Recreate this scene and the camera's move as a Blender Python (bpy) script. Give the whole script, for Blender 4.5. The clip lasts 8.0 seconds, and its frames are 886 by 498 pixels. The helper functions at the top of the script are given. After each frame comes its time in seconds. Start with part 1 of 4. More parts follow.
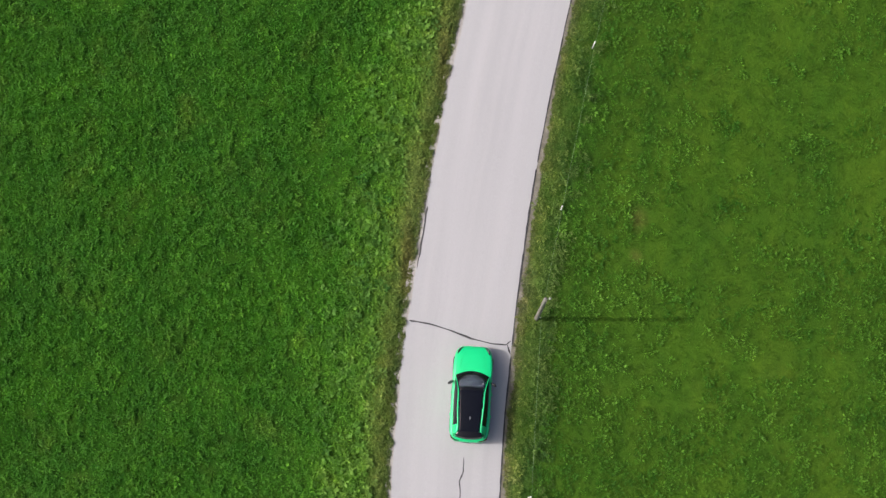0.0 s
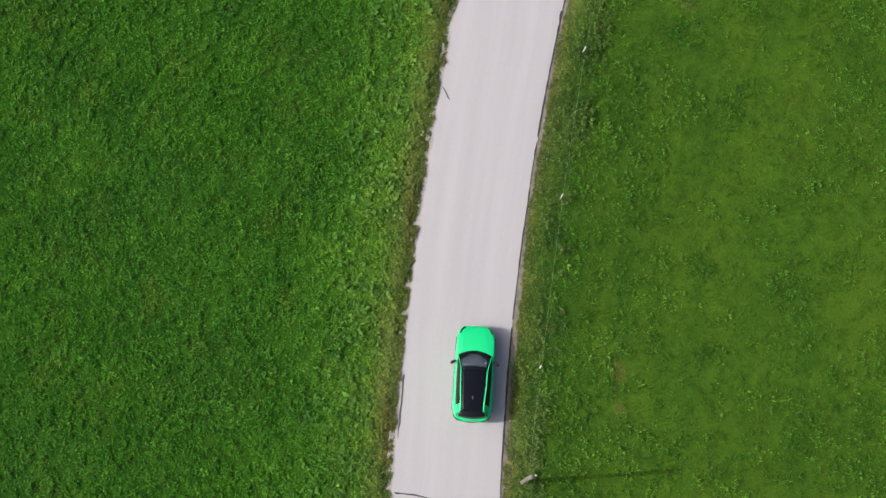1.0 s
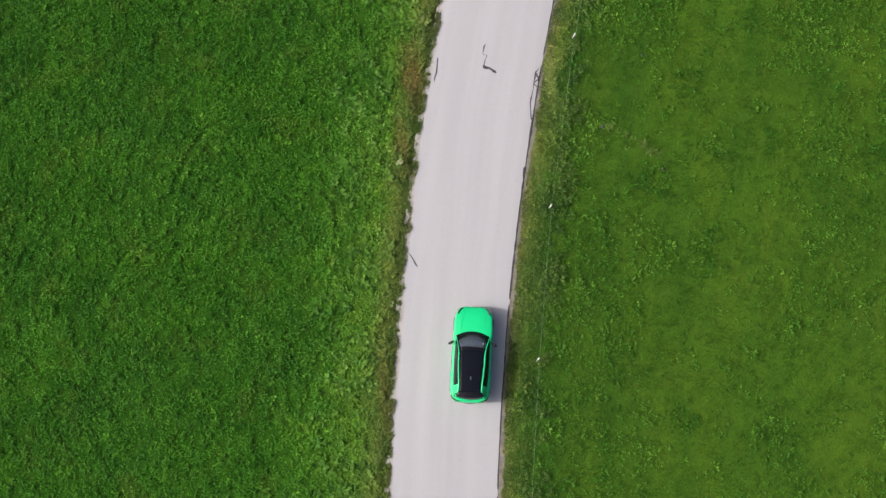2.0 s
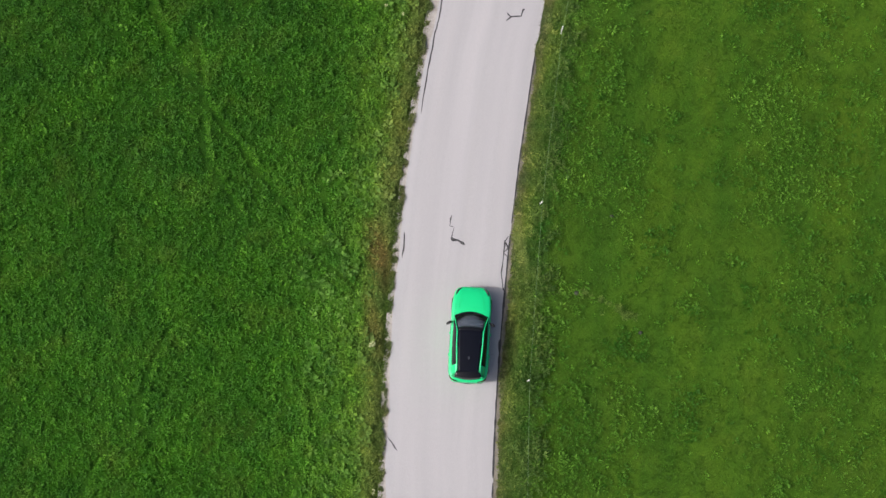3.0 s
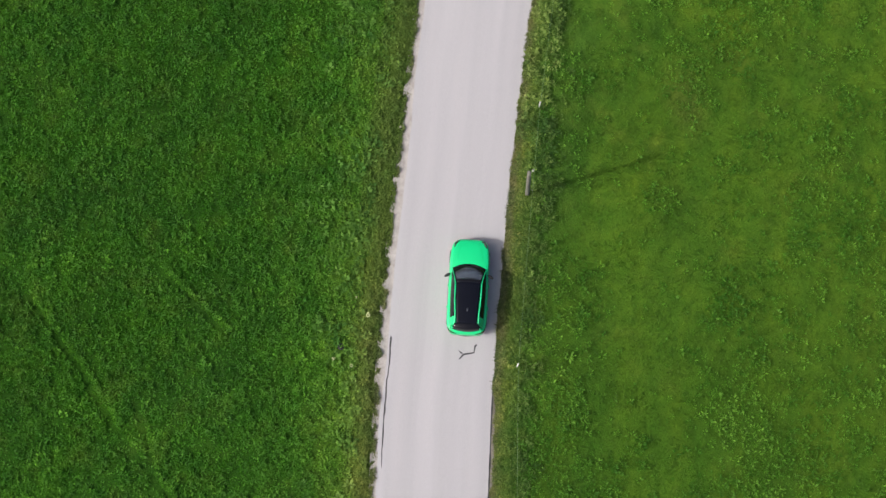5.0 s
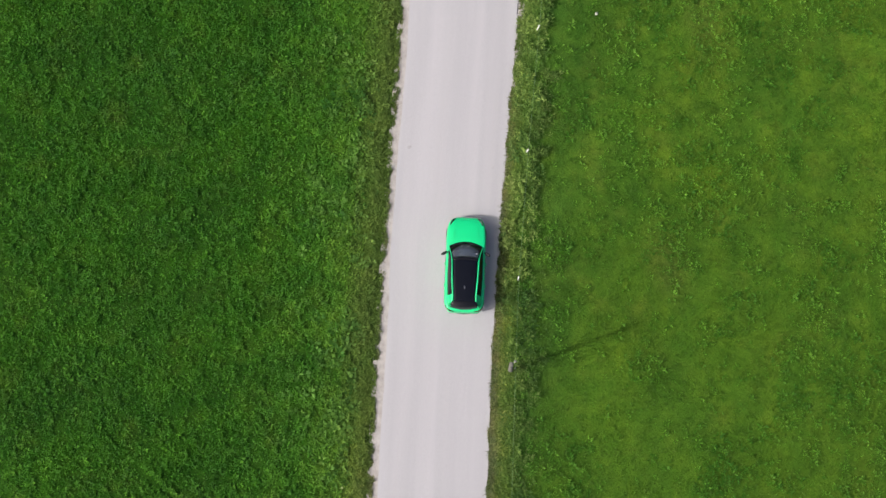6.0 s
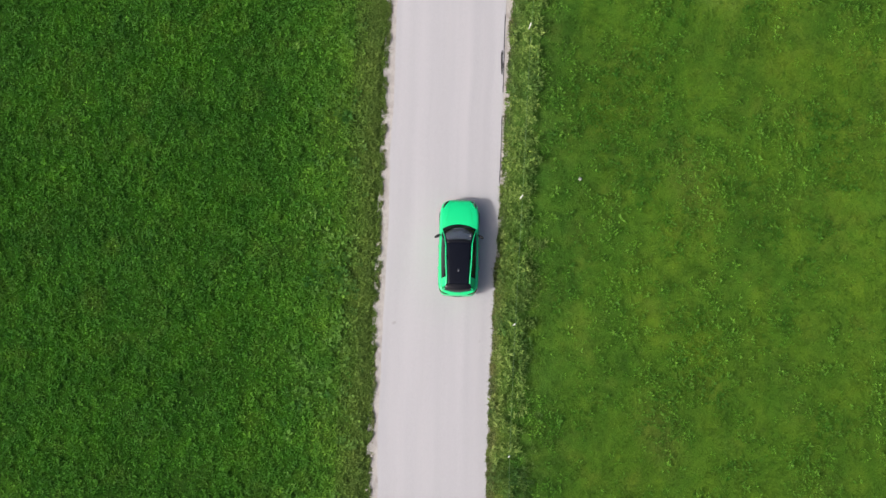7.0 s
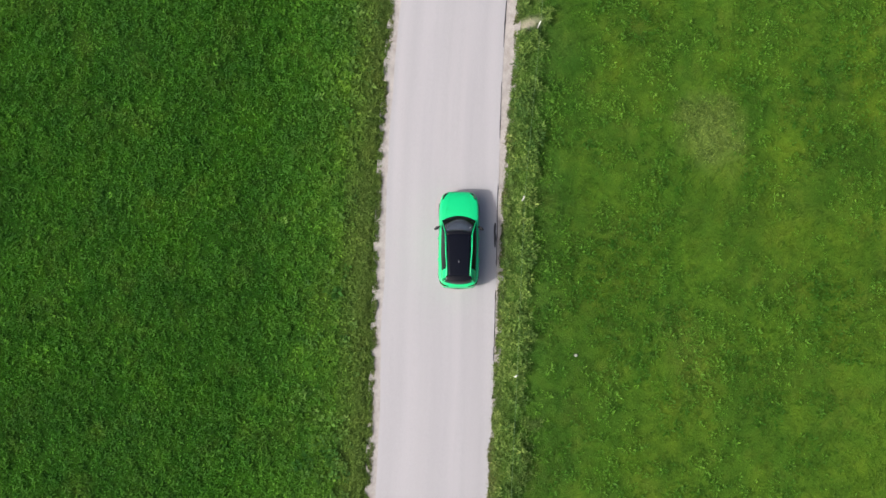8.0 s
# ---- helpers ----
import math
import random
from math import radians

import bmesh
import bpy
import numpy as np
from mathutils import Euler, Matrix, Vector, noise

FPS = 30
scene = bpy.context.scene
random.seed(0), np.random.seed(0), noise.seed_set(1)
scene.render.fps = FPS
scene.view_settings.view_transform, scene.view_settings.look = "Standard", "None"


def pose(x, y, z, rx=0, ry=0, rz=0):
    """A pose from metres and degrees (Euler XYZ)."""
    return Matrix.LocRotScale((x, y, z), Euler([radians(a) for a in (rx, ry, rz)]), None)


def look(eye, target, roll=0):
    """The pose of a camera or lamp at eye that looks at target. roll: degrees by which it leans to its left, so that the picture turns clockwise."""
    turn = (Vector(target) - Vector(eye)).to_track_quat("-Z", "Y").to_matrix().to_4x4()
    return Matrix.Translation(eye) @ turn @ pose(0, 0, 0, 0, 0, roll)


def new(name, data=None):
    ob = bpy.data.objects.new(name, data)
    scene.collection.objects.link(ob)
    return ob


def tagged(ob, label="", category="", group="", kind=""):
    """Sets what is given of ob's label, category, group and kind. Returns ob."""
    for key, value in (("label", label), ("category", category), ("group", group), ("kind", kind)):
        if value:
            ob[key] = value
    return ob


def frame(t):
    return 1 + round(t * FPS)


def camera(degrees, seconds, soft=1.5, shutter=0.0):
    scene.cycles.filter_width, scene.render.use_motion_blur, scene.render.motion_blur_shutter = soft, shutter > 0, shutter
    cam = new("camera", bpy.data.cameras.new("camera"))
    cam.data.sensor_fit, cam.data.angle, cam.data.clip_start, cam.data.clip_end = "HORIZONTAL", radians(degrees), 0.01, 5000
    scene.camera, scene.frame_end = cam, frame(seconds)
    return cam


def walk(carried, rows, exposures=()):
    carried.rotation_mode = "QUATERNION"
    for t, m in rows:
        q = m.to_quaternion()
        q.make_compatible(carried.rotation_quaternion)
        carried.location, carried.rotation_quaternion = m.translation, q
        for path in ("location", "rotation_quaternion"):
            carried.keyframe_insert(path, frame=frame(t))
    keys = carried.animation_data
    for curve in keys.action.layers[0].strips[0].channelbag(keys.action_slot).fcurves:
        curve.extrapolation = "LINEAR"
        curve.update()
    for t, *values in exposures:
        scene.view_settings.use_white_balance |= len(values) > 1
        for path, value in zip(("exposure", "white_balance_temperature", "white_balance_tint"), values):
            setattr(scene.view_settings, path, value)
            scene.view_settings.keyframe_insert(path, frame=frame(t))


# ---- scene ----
cam = camera(28.8, 8.0, soft=1.5)
PATH = [
    (0.0, 0.000, 0.000, 80.612, 8.756, -2.234, 1.398),
    (0.5, -0.177, 3.839, 80.491, 8.747, -2.440, -0.139),
    (1.0, -0.050, 8.081, 80.302, 8.793, -2.580, -2.663),
    (2.5, 1.997, 20.572, 80.069, 8.774, -2.460, -8.672),
    (3.0, 2.800, 25.003, 79.911, 8.714, -2.591, -10.523),
    (3.5, 3.854, 28.661, 79.827, 8.891, -2.522, -11.983),
    (4.0, 4.989, 32.820, 79.664, 8.980, -2.499, -13.391),
    (5.5, 8.849, 45.176, 79.405, 8.759, -2.572, -18.343),
    (6.0, 10.506, 49.459, 79.330, 8.639, -2.547, -19.734),
    (6.5, 11.991, 53.232, 79.262, 8.657, -2.599, -20.883),
    (7.0, 13.559, 57.096, 79.117, 8.745, -2.644, -21.491),
    (7.5, 15.053, 60.558, 78.999, 8.900, -2.653, -21.676),
    (8.0, 16.832, 64.511, 78.434, 8.975, -2.635, -21.940),
]
walk(cam, [(t, pose(x, y, z, rx, ry, rz)) for t, x, y, z, rx, ry, rz in PATH], [(0.0, 0.18), (1.0, 0.17), (2.5, 0.13), (3.5, 0.08), (4.0, 0.08), (5.5, 0.16), (6.0, 0.18), (8.0, 0.19)])

# ---- light: clear day, sun from the west at about 42 degrees ----
SUN_ELEVATION = 41.8
world = bpy.data.worlds.new("sky")
scene.world = world
world.use_nodes = True
sky = world.node_tree.nodes.new("ShaderNodeTexSky")
sky.sky_type = "NISHITA"
sky.sun_disc = False
sky.sun_elevation = radians(SUN_ELEVATION)
sky.sun_rotation = radians(270)
sky.dust_density, sky.air_density, sky.ozone_density = 6.0, 0.6, 1.0
world.node_tree.nodes["Background"].inputs["Strength"].default_value = 0.128
world.node_tree.links.new(sky.outputs[0], world.node_tree.nodes["Background"].inputs["Color"])
sun = new("sun", bpy.data.lights.new("sun", "SUN"))
sun.data.energy, sun.data.angle, sun.data.color = 2.42, radians(0.42), (1.0, 0.97, 0.93)
sun.matrix_world = look((0, 0, 60), (1.0, 0.01, 60 - math.tan(radians(SUN_ELEVATION))))
scene.view_settings.exposure = 0.18

# ---- the road's two edges, in plan: x as a function of y ----
LEFT = (7.446, 3.409, -9.123, -5.106, 9.64, 18.113, 9.439)
RIGHT = (1.48, 1.167, -2.524, -3.518, 8.133, 18.811, 15.151)


def edge(c, y):
    """x of an edge at y (arrays too), carried on straight past both ends."""
    u = (np.asarray(y, float) - 46) / 50
    k = np.clip(u, -0.9, 0.81)
    return np.polyval(c, k) + np.polyval(np.polyder(c), k) * (u - k)


def smooth(a, b, v):
    t = np.clip((np.asarray(v, float) - a) / (b - a), 0, 1)
    return t * t * (3 - 2 * t)


def value_noise(x, y, scale, seed=0):
    """Smooth noise from 0 to 1 over the plan; scale is the size of a patch in metres."""
    x, y = np.asarray(x, float) / scale, np.asarray(y, float) / scale
    i, j = np.floor(x), np.floor(y)
    fx, fy = x - i, y - j
    fx, fy = fx * fx * (3 - 2 * fx), fy * fy * (3 - 2 * fy)

    def h(a, b):
        v = np.sin(a * 127.1 + b * 311.7 + seed * 74.7) * 43758.5453
        return v - np.floor(v)

    return (h(i, j) * (1 - fx) + h(i + 1, j) * fx) * (1 - fy) + (h(i, j + 1) * (1 - fx) + h(i + 1, j + 1) * fx) * fy


def left_shoulder(y):
    return 0.15 + 0.22 * smooth(42, 50, y) + 0.10 * (value_noise(y, 0, 2.5, 3) - 0.5) + 0.05 * (value_noise(y, 0, 0.7, 33) - 0.5)


def right_shoulder(y):
    return 0.06 + 0.5 * smooth(67, 84, y) + 0.02 * (value_noise(y, 0, 2.0, 4) - 0.5)


def paved_left(y):
    return edge(LEFT, y) + left_shoulder(y)


def paved_right(y):
    return edge(RIGHT, y) - right_shoulder(y)


def road_offset(x, y):
    """Metres from the verge line: negative west of the road, positive east of it, 0 on it."""
    l, r = edge(LEFT, y), edge(RIGHT, y)
    c = np.cos(np.arctan((edge(LEFT, np.asarray(y) + 0.5) - l) / 0.5))
    return np.where(x < l, (x - l) * c, np.where(x > r, (x - r) * c, 0.0))


def bank(x, y):
    """Height of the lane's cross slope: it falls to the west, and levels out in the fields."""
    l, r = edge(LEFT, y), edge(RIGHT, y)
    d, half = x - (l + r) / 2, (r - l) / 2
    return 0.045 * np.where(np.abs(d) < half, d, np.sign(d) * half * (1 - smooth(0, 7, np.abs(d) - half)))


def ground_z(x, y):
    o = np.abs(road_offset(x, y))
    return bank(x, y) - 0.07 + 0.10 * smooth(0.0, 0.7, o) + 0.10 * smooth(0.5, 3.0, o) * (value_noise(x, y, 3.0, 5) - 0.4)


# ---- materials ----
class Nodes:
    """A short way to write a node tree."""

    def __init__(self, name):
        self.mat = bpy.data.materials.new(name)
        self.mat.use_nodes = True
        self.tree = self.mat.node_tree
        self.bsdf = self.tree.nodes["Principled BSDF"]
        self.out = self.tree.nodes["Material Output"]

    def add(self, kind, **inputs):
        n = self.tree.nodes.new(kind)
        for k, v in inputs.items():
            self.put(n.inputs[k.replace("_", " ")], v)
        return n

    def put(self, socket, v):
        if isinstance(v, bpy.types.NodeSocket):
            self.tree.links.new(v, socket)
        else:
            socket.default_value = v

    def math(self, op, a, b=0.0, clamp=False):
        n = self.tree.nodes.new("ShaderNodeMath")
        n.operation, n.use_clamp = op, clamp
        self.put(n.inputs[0], a), self.put(n.inputs[1], b)
        return n.outputs[0]

    def ramp(self, v, stops, mode="LINEAR"):
        n = self.tree.nodes.new("ShaderNodeValToRGB")
        n.color_ramp.interpolation = mode
        while len(n.color_ramp.elements) < len(stops):
            n.color_ramp.elements.new(0.5)
        for e, (p, c) in zip(n.color_ramp.elements, sorted(stops, key=lambda s: s[0])):
            e.position = p
            e.color = (*c, 1) if isinstance(c, tuple) else (c, c, c, 1)
        self.put(n.inputs[0], v)
        return n.outputs[0]

    def mix(self, f, a, b, mode="MIX"):
        n = self.tree.nodes.new("ShaderNodeMix")
        n.data_type, n.blend_type = "RGBA", mode
        self.put(n.inputs[0], f), self.put(n.inputs[6], a), self.put(n.inputs[7], b)
        return n.outputs[2]

    def noise(self, scale, detail=3.0, rough=0.55, vector=None, size="3D"):
        n = self.add("ShaderNodeTexNoise", Scale=scale, Detail=detail, Roughness=rough)
        self.put(n.inputs["Vector"], vector or self.position())
        return n.outputs[0]

    def position(self):
        return self.add("ShaderNodeNewGeometry").outputs["Position"]

    def attr(self, name):
        n = self.tree.nodes.new("ShaderNodeAttribute")
        n.attribute_name = name
        return n.outputs["Fac"]

    def remap(self, v, a, b, c=0.0, d=1.0):
        n = self.add("ShaderNodeMapRange")
        for k, w in enumerate((v, a, b, c, d)):
            self.put(n.inputs[k], w)
        return n.outputs[0]

    def bump(self, height, strength=0.3, distance=0.02):
        n = self.add("ShaderNodeBump", Strength=strength, Distance=distance, Height=height)
        self.put(self.bsdf.inputs["Normal"], n.outputs[0])

    def set(self, **inputs):
        for k, v in inputs.items():
            self.put(self.bsdf.inputs[k.replace("_", " ")], v)
        return self


def rgb(r, g, b):
    return (r, g, b, 1)


# pale, dried-out or bare spots of the meadow: x, y, radius along x, radius along y, strength
DRY_SPOTS = [(38.6, 75.2, 1.9, 2.3, 0.36), (32.6, 83.1, 0.9, 0.4, 0.95), (1.5, 15.0, 0.8, 3.0, 0.35), (12.15, 36.0, 0.35, 2.2, 0.8), (11.0, 32.5, 0.25, 2.5, 0.5)]

# withered brown stretches of the west verge, and worn spots of the pasture
BROWN_SPOTS = [(5.55, 36.8, 0.75, 1.9, 0.75), (4.75, 33.6, 0.5, 2.0, 0.45), (1.15, 12.0, 0.45, 2.2, 0.4), (2.6, 22.0, 0.4, 2.5, 0.3), (12.1, 14.2, 0.5, 0.7, 0.28), (12.0, 12.4, 0.4, 0.5, 0.22), (33.5, 66.0, 1.3, 3.0, 0.12), (27.5, 55.5, 1.2, 2.4, 0.12)]


def meadow_color(n):
    """Colour of the grass over the plan: mown strips, verges, dry spots, painted shade beside the fence weeds."""
    pos = n.position()
    off = n.attr("road_offset")
    wob = n.math("MULTIPLY", n.math("SUBTRACT", n.noise(0.35, 4.0), 0.5), n.math("MINIMUM", n.math("MULTIPLY", n.math("ABSOLUTE", off), 1.3), 4.0))
    o = n.remap(n.math("ADD", off, wob), -24.0, 24.0)
    # dark stops at 1.5 and 2.7 put the fence weeds' shade into the colour
    stops = [(-24, (0.043, 0.157, 0.009)), (-6.0, (0.045, 0.160, 0.009)), (-3.4, (0.070, 0.212, 0.015)), (-1.5, (0.120, 0.265, 0.026)), (-0.8, (0.165, 0.240, 0.046)), (-0.3, (0.155, 0.208, 0.050)), (-0.05, (0.085, 0.145, 0.030)),
             (0.05, (0.260, 0.235, 0.135)), (0.28, (0.205, 0.255, 0.075)), (0.5, (0.175, 0.270, 0.054)), (0.9, (0.120, 0.235, 0.038)), (1.5, (0.066, 0.150, 0.020)), (2.7, (0.053, 0.122, 0.012)), (6.0, (0.066, 0.143, 0.011)), (24, (0.079, 0.157, 0.012))]
    c = n.ramp(o, [((p + 24) / 48, q) for p, q in stops])
    west = n.math("LESS_THAN", off, -0.5)
    broad = n.remap(n.noise(0.16, 4.0, 0.6), 0.35, 0.68)
    patch = n.mix(west, rgb(0.051, 0.148, 0.013), rgb(0.034, 0.125, 0.016))
    c = n.mix(n.math("MULTIPLY", broad, 0.42), c, patch)
    warm = n.remap(n.noise(0.45, 5.0, 0.65), 0.52, 0.72)
    c = n.mix(n.math("MULTIPLY", warm, n.math("SUBTRACT", 0.35, n.math("MULTIPLY", west, 0.08))), c, rgb(0.125, 0.170, 0.025))
    c = n.mix(1.0, c, n.ramp(n.noise(0.33, 5.0, 0.6), [(0.32, (0.80, 0.84, 0.90)), (0.5, (1.0, 1.0, 1.0)), (0.68, (1.25, 1.17, 1.05))]), "MULTIPLY")
    c = n.mix(1.0, c, n.ramp(n.noise(1.1, 3.0, 0.6), [(0.34, (0.80, 0.90, 0.85)), (0.5, (1.0, 1.0, 1.0)), (0.66, (1.20, 1.09, 1.1))]), "MULTIPLY")
    # the east verge is greener along the northern stretch
    sep = n.add("ShaderNodeSeparateXYZ", Vector=pos)
    north = n.math("MULTIPLY", n.remap(sep.outputs["Y"], 56.0, 72.0), n.math("MULTIPLY", n.math("GREATER_THAN", off, 0.02), n.math("LESS_THAN", off, 1.4)))
    c = n.mix(n.math("MULTIPLY", north, 0.6), c, rgb(0.125, 0.260, 0.042))
    # and so is the west verge
    north_west = n.math("MULTIPLY", n.remap(n.math("ADD", sep.outputs["Y"], n.math("MULTIPLY", n.noise(0.3, 3.0), 14.0)), 52.0, 64.0), n.math("MULTIPLY", n.math("GREATER_THAN", off, -1.6), n.math("LESS_THAN", off, -0.02)))
    c = n.mix(n.math("MULTIPLY", north_west, 0.6), c, rgb(0.105, 0.192, 0.030))
    # the pasture is deeper green towards the south
    south = n.math("MULTIPLY", n.remap(n.math("ADD", sep.outputs["Y"], n.math("MULTIPLY", n.noise(0.1, 2.0), 20.0)), 74.0, 50.0), n.math("GREATER_THAN", off, 1.8))
    c = n.mix(n.math("MULTIPLY", south, 0.62), c, rgb(0.047, 0.115, 0.008))
    lush_west = n.math("MULTIPLY", n.remap(n.math("ADD", sep.outputs["Y"], n.math("MULTIPLY", n.noise(0.12, 2.0), 16.0)), 62.0, 40.0), west)
    c = n.mix(n.math("MULTIPLY", lush_west, 0.5), c, n.mix(1.0, c, rgb(1.46, 1.42, 1.4), "MULTIPLY"))
    # faint swaths left by mowing along the pasture
    swath = n.noise(1.0, 4.0, 0.6, n.add("ShaderNodeCombineXYZ", X=n.math("MULTIPLY", off, 0.55), Y=n.math("MULTIPLY", sep.outputs["Y"], 0.09)).outputs[0])
    swath_tone = n.ramp(swath, [(0.35, (0.80, 0.90, 0.92)), (0.5, (1.0, 1.0, 1.0)), (0.66, (1.18, 1.08, 1.04))])
    c = n.mix(n.math("GREATER_THAN", off, 1.6), c, n.mix(1.0, c, swath_tone, "MULTIPLY"))
    far = n.math("GREATER_THAN", n.math("ABSOLUTE", off), 0.0)
    for x, y, rx, ry, k in DRY_SPOTS + BROWN_SPOTS:
        v = n.add("ShaderNodeVectorMath")
        v.operation = "SUBTRACT"
        n.put(v.inputs[0], pos), n.put(v.inputs[1], (x, y, 0))
        s = n.add("ShaderNodeVectorMath")
        s.operation = "MULTIPLY"
        n.put(s.inputs[0], v.outputs[0]), n.put(s.inputs[1], (1 / rx, 1 / ry, 0))
        d = n.add("ShaderNodeVectorMath")
        d.operation = "LENGTH"
        n.put(d.inputs[0], s.outputs[0])
        f = n.remap(n.math("ADD", d.outputs["Value"], n.math("MULTIPLY", n.noise(1.3, 4.0), 0.9)), 1.5, 0.7)
        c = n.mix(n.math("MULTIPLY", n.math("MULTIPLY", f, far), k), c, rgb(0.36, 0.33, 0.25) if k > 0.9 else rgb(0.235, 0.165, 0.055) if (x, y, rx, ry, k) in BROWN_SPOTS else rgb(0.28, 0.36, 0.095))
    return c


def make_grass(name, translucent=0.30, spread=0.21, green=0.0, shade=(0.096, 0.280, 0.022), toned=False):
    n = Nodes(name)
    c = meadow_color(n)
    if green:
        c = n.mix(green, c, rgb(*shade))
    r = n.add("ShaderNodeNewGeometry").outputs["Random Per Island"]
    c = n.mix(1.0, c, n.ramp(r, [(0.0, (1 - spread, 1 - spread, 1 - spread)), (0.55, (1.0, 1.0, 1.0)), (0.88, (1 + spread, 1 + 0.8 * spread, 1 + spread)), (1.0, (1 + 2.6 * spread, 1 + 2.0 * spread, 1 + 1.8 * spread))]), "MULTIPLY")
    if toned:
        c = n.mix(1.0, c, n.ramp(n.attr("tone"), [(0.0, (0.55, 0.74, 0.70)), (0.35, (1.0, 1.02, 1.0)), (0.7, (1.32, 1.24, 1.2)), (1.0, (1.95, 1.62, 2.0))]), "MULTIPLY")
    n.set(Base_Color=c, Roughness=0.6)
    n.bsdf.inputs["Specular IOR Level"].default_value = 0.15
    t = n.add("ShaderNodeBsdfTranslucent", Color=c)
    m = n.add("ShaderNodeMixShader", Fac=translucent)
    n.tree.links.new(n.bsdf.outputs[0], m.inputs[1])
    n.tree.links.new(t.outputs[0], m.inputs[2])
    n.tree.links.new(m.outputs[0], n.out.inputs["Surface"])
    return n.mat


def make_ground():
    n = Nodes("meadow_soil")
    c = meadow_color(n)
    c = n.mix(1.0, c, n.ramp(n.noise(9.0, 5.0, 0.7), [(0.3, 0.7), (0.5, 0.95), (0.75, 1.2)]), "MULTIPLY")
    # darken the west soil so the gaps between leaves look shaded
    gap_shade = n.remap(n.attr("road_offset"), -1.0, -0.4, 0.48, 1.0)
    c = n.mix(1.0, c, n.ramp(gap_shade, [(0.0, 0.0), (1.0, 1.0)]), "MULTIPLY")
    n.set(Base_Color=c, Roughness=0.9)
    n.bsdf.inputs["Specular IOR Level"].default_value = 0.1
    n.bump(n.noise(14.0, 5.0, 0.7), 0.6, 0.05)
    return n.mat


def make_road():
    """Sun-bleached asphalt: lengthwise streaks of wear, faint wheel tracks, fine grain."""
    n = Nodes("bleached_asphalt")
    across, along = n.attr("across"), n.attr("along")
    v = n.add("ShaderNodeCombineXYZ", X=n.math("MULTIPLY", across, 1.5), Y=n.math("MULTIPLY", along, 0.07)).outputs[0]
    streak = n.noise(1.0, 3.0, 0.5, v)
    v2 = n.add("ShaderNodeCombineXYZ", X=n.math("MULTIPLY", across, 0.9), Y=n.math("MULTIPLY", along, 0.035)).outputs[0]
    wide = n.noise(1.0, 3.0, 0.5, v2)
    c = n.ramp(streak, [(0.3, (0.418, 0.410, 0.428)), (0.5, (0.434, 0.426, 0.443)), (0.7, (0.448, 0.438, 0.453))])
    c = n.mix(1.0, c, n.ramp(wide, [(0.35, 0.955), (0.65, 1.035)]), "MULTIPLY")
    c = n.mix(1.0, c, n.ramp(n.noise(28.0, 5.0, 0.7), [(0.3, 0.9), (0.7, 1.08)]), "MULTIPLY")
    blot = n.remap(n.noise(0.9, 4.0, 0.6), 0.63, 0.74)
    c = n.mix(n.math("MULTIPLY", blot, 0.10), c, rgb(0.36, 0.34, 0.34))
    n.set(Base_Color=c, Roughness=0.85)
    n.bsdf.inputs["Specular IOR Level"].default_value = 0.3
    n.bump(n.noise(120.0, 3.0), 0.25, 0.004)
    return n.mat


def make_gravel():
    n = Nodes("pale_gravel")
    c = n.ramp(n.noise(3.0, 5.0, 0.6), [(0.3, (0.40, 0.365, 0.335)), (0.55, (0.52, 0.485, 0.455)), (0.75, (0.60, 0.57, 0.54))])
    vor = n.add("ShaderNodeTexVoronoi", Scale=38.0, Vector=n.position())
    c = n.mix(1.0, c, n.ramp(vor.outputs["Distance"], [(0.0, 1.1), (0.5, 0.8)]), "MULTIPLY")
    n.set(Base_Color=c, Roughness=0.95)
    n.bump(vor.outputs["Distance"], 0.5, 0.02)
    return n.mat


def make_edge_dirt():
    """Trodden dirt beside the lane, with more and more gravel towards the north."""
    n = Nodes("edge_dirt")
    vor = n.add("ShaderNodeTexVoronoi", Scale=38.0, Vector=n.position())
    y = n.add("ShaderNodeSeparateXYZ", Vector=n.position()).outputs["Y"]
    dirt = n.ramp(n.noise(2.2, 5.0, 0.65), [(0.3, (0.17, 0.155, 0.115)), (0.55, (0.29, 0.265, 0.215)), (0.75, (0.37, 0.345, 0.30))])
    stones = n.ramp(n.noise(3.0, 5.0, 0.6), [(0.3, (0.40, 0.365, 0.335)), (0.55, (0.52, 0.485, 0.455)), (0.75, (0.60, 0.57, 0.54))])
    c = n.mix(n.remap(n.math("ADD", y, n.math("MULTIPLY", n.noise(0.5, 3.0), 16.0)), 58.0, 76.0), dirt, stones)
    c = n.mix(1.0, c, n.ramp(vor.outputs["Distance"], [(0.0, 1.1), (0.5, 0.8)]), "MULTIPLY")
    n.set(Base_Color=c, Roughness=0.95)
    n.bump(vor.outputs["Distance"], 0.5, 0.02)
    return n.mat


def make_plain(name, color, rough=0.5, metal=0.0, grain=0.12, scale=30.0, coat=0.0):
    n = Nodes(name)
    c = n.mix(1.0, rgb(*color), n.ramp(n.noise(scale, 4.0), [(0.3, 1 - grain), (0.7, 1 + grain)]), "MULTIPLY")
    n.set(Base_Color=c, Roughness=rough, Metallic=metal, Coat_Weight=coat)
    return n.mat


def make_tar():
    n = Nodes("bitumen_sealant")
    c = n.ramp(n.noise(6.0, 4.0), [(0.3, (0.022, 0.022, 0.025)), (0.7, (0.065, 0.064, 0.066))])
    n.set(Base_Color=c, Roughness=0.7)
    return n.mat


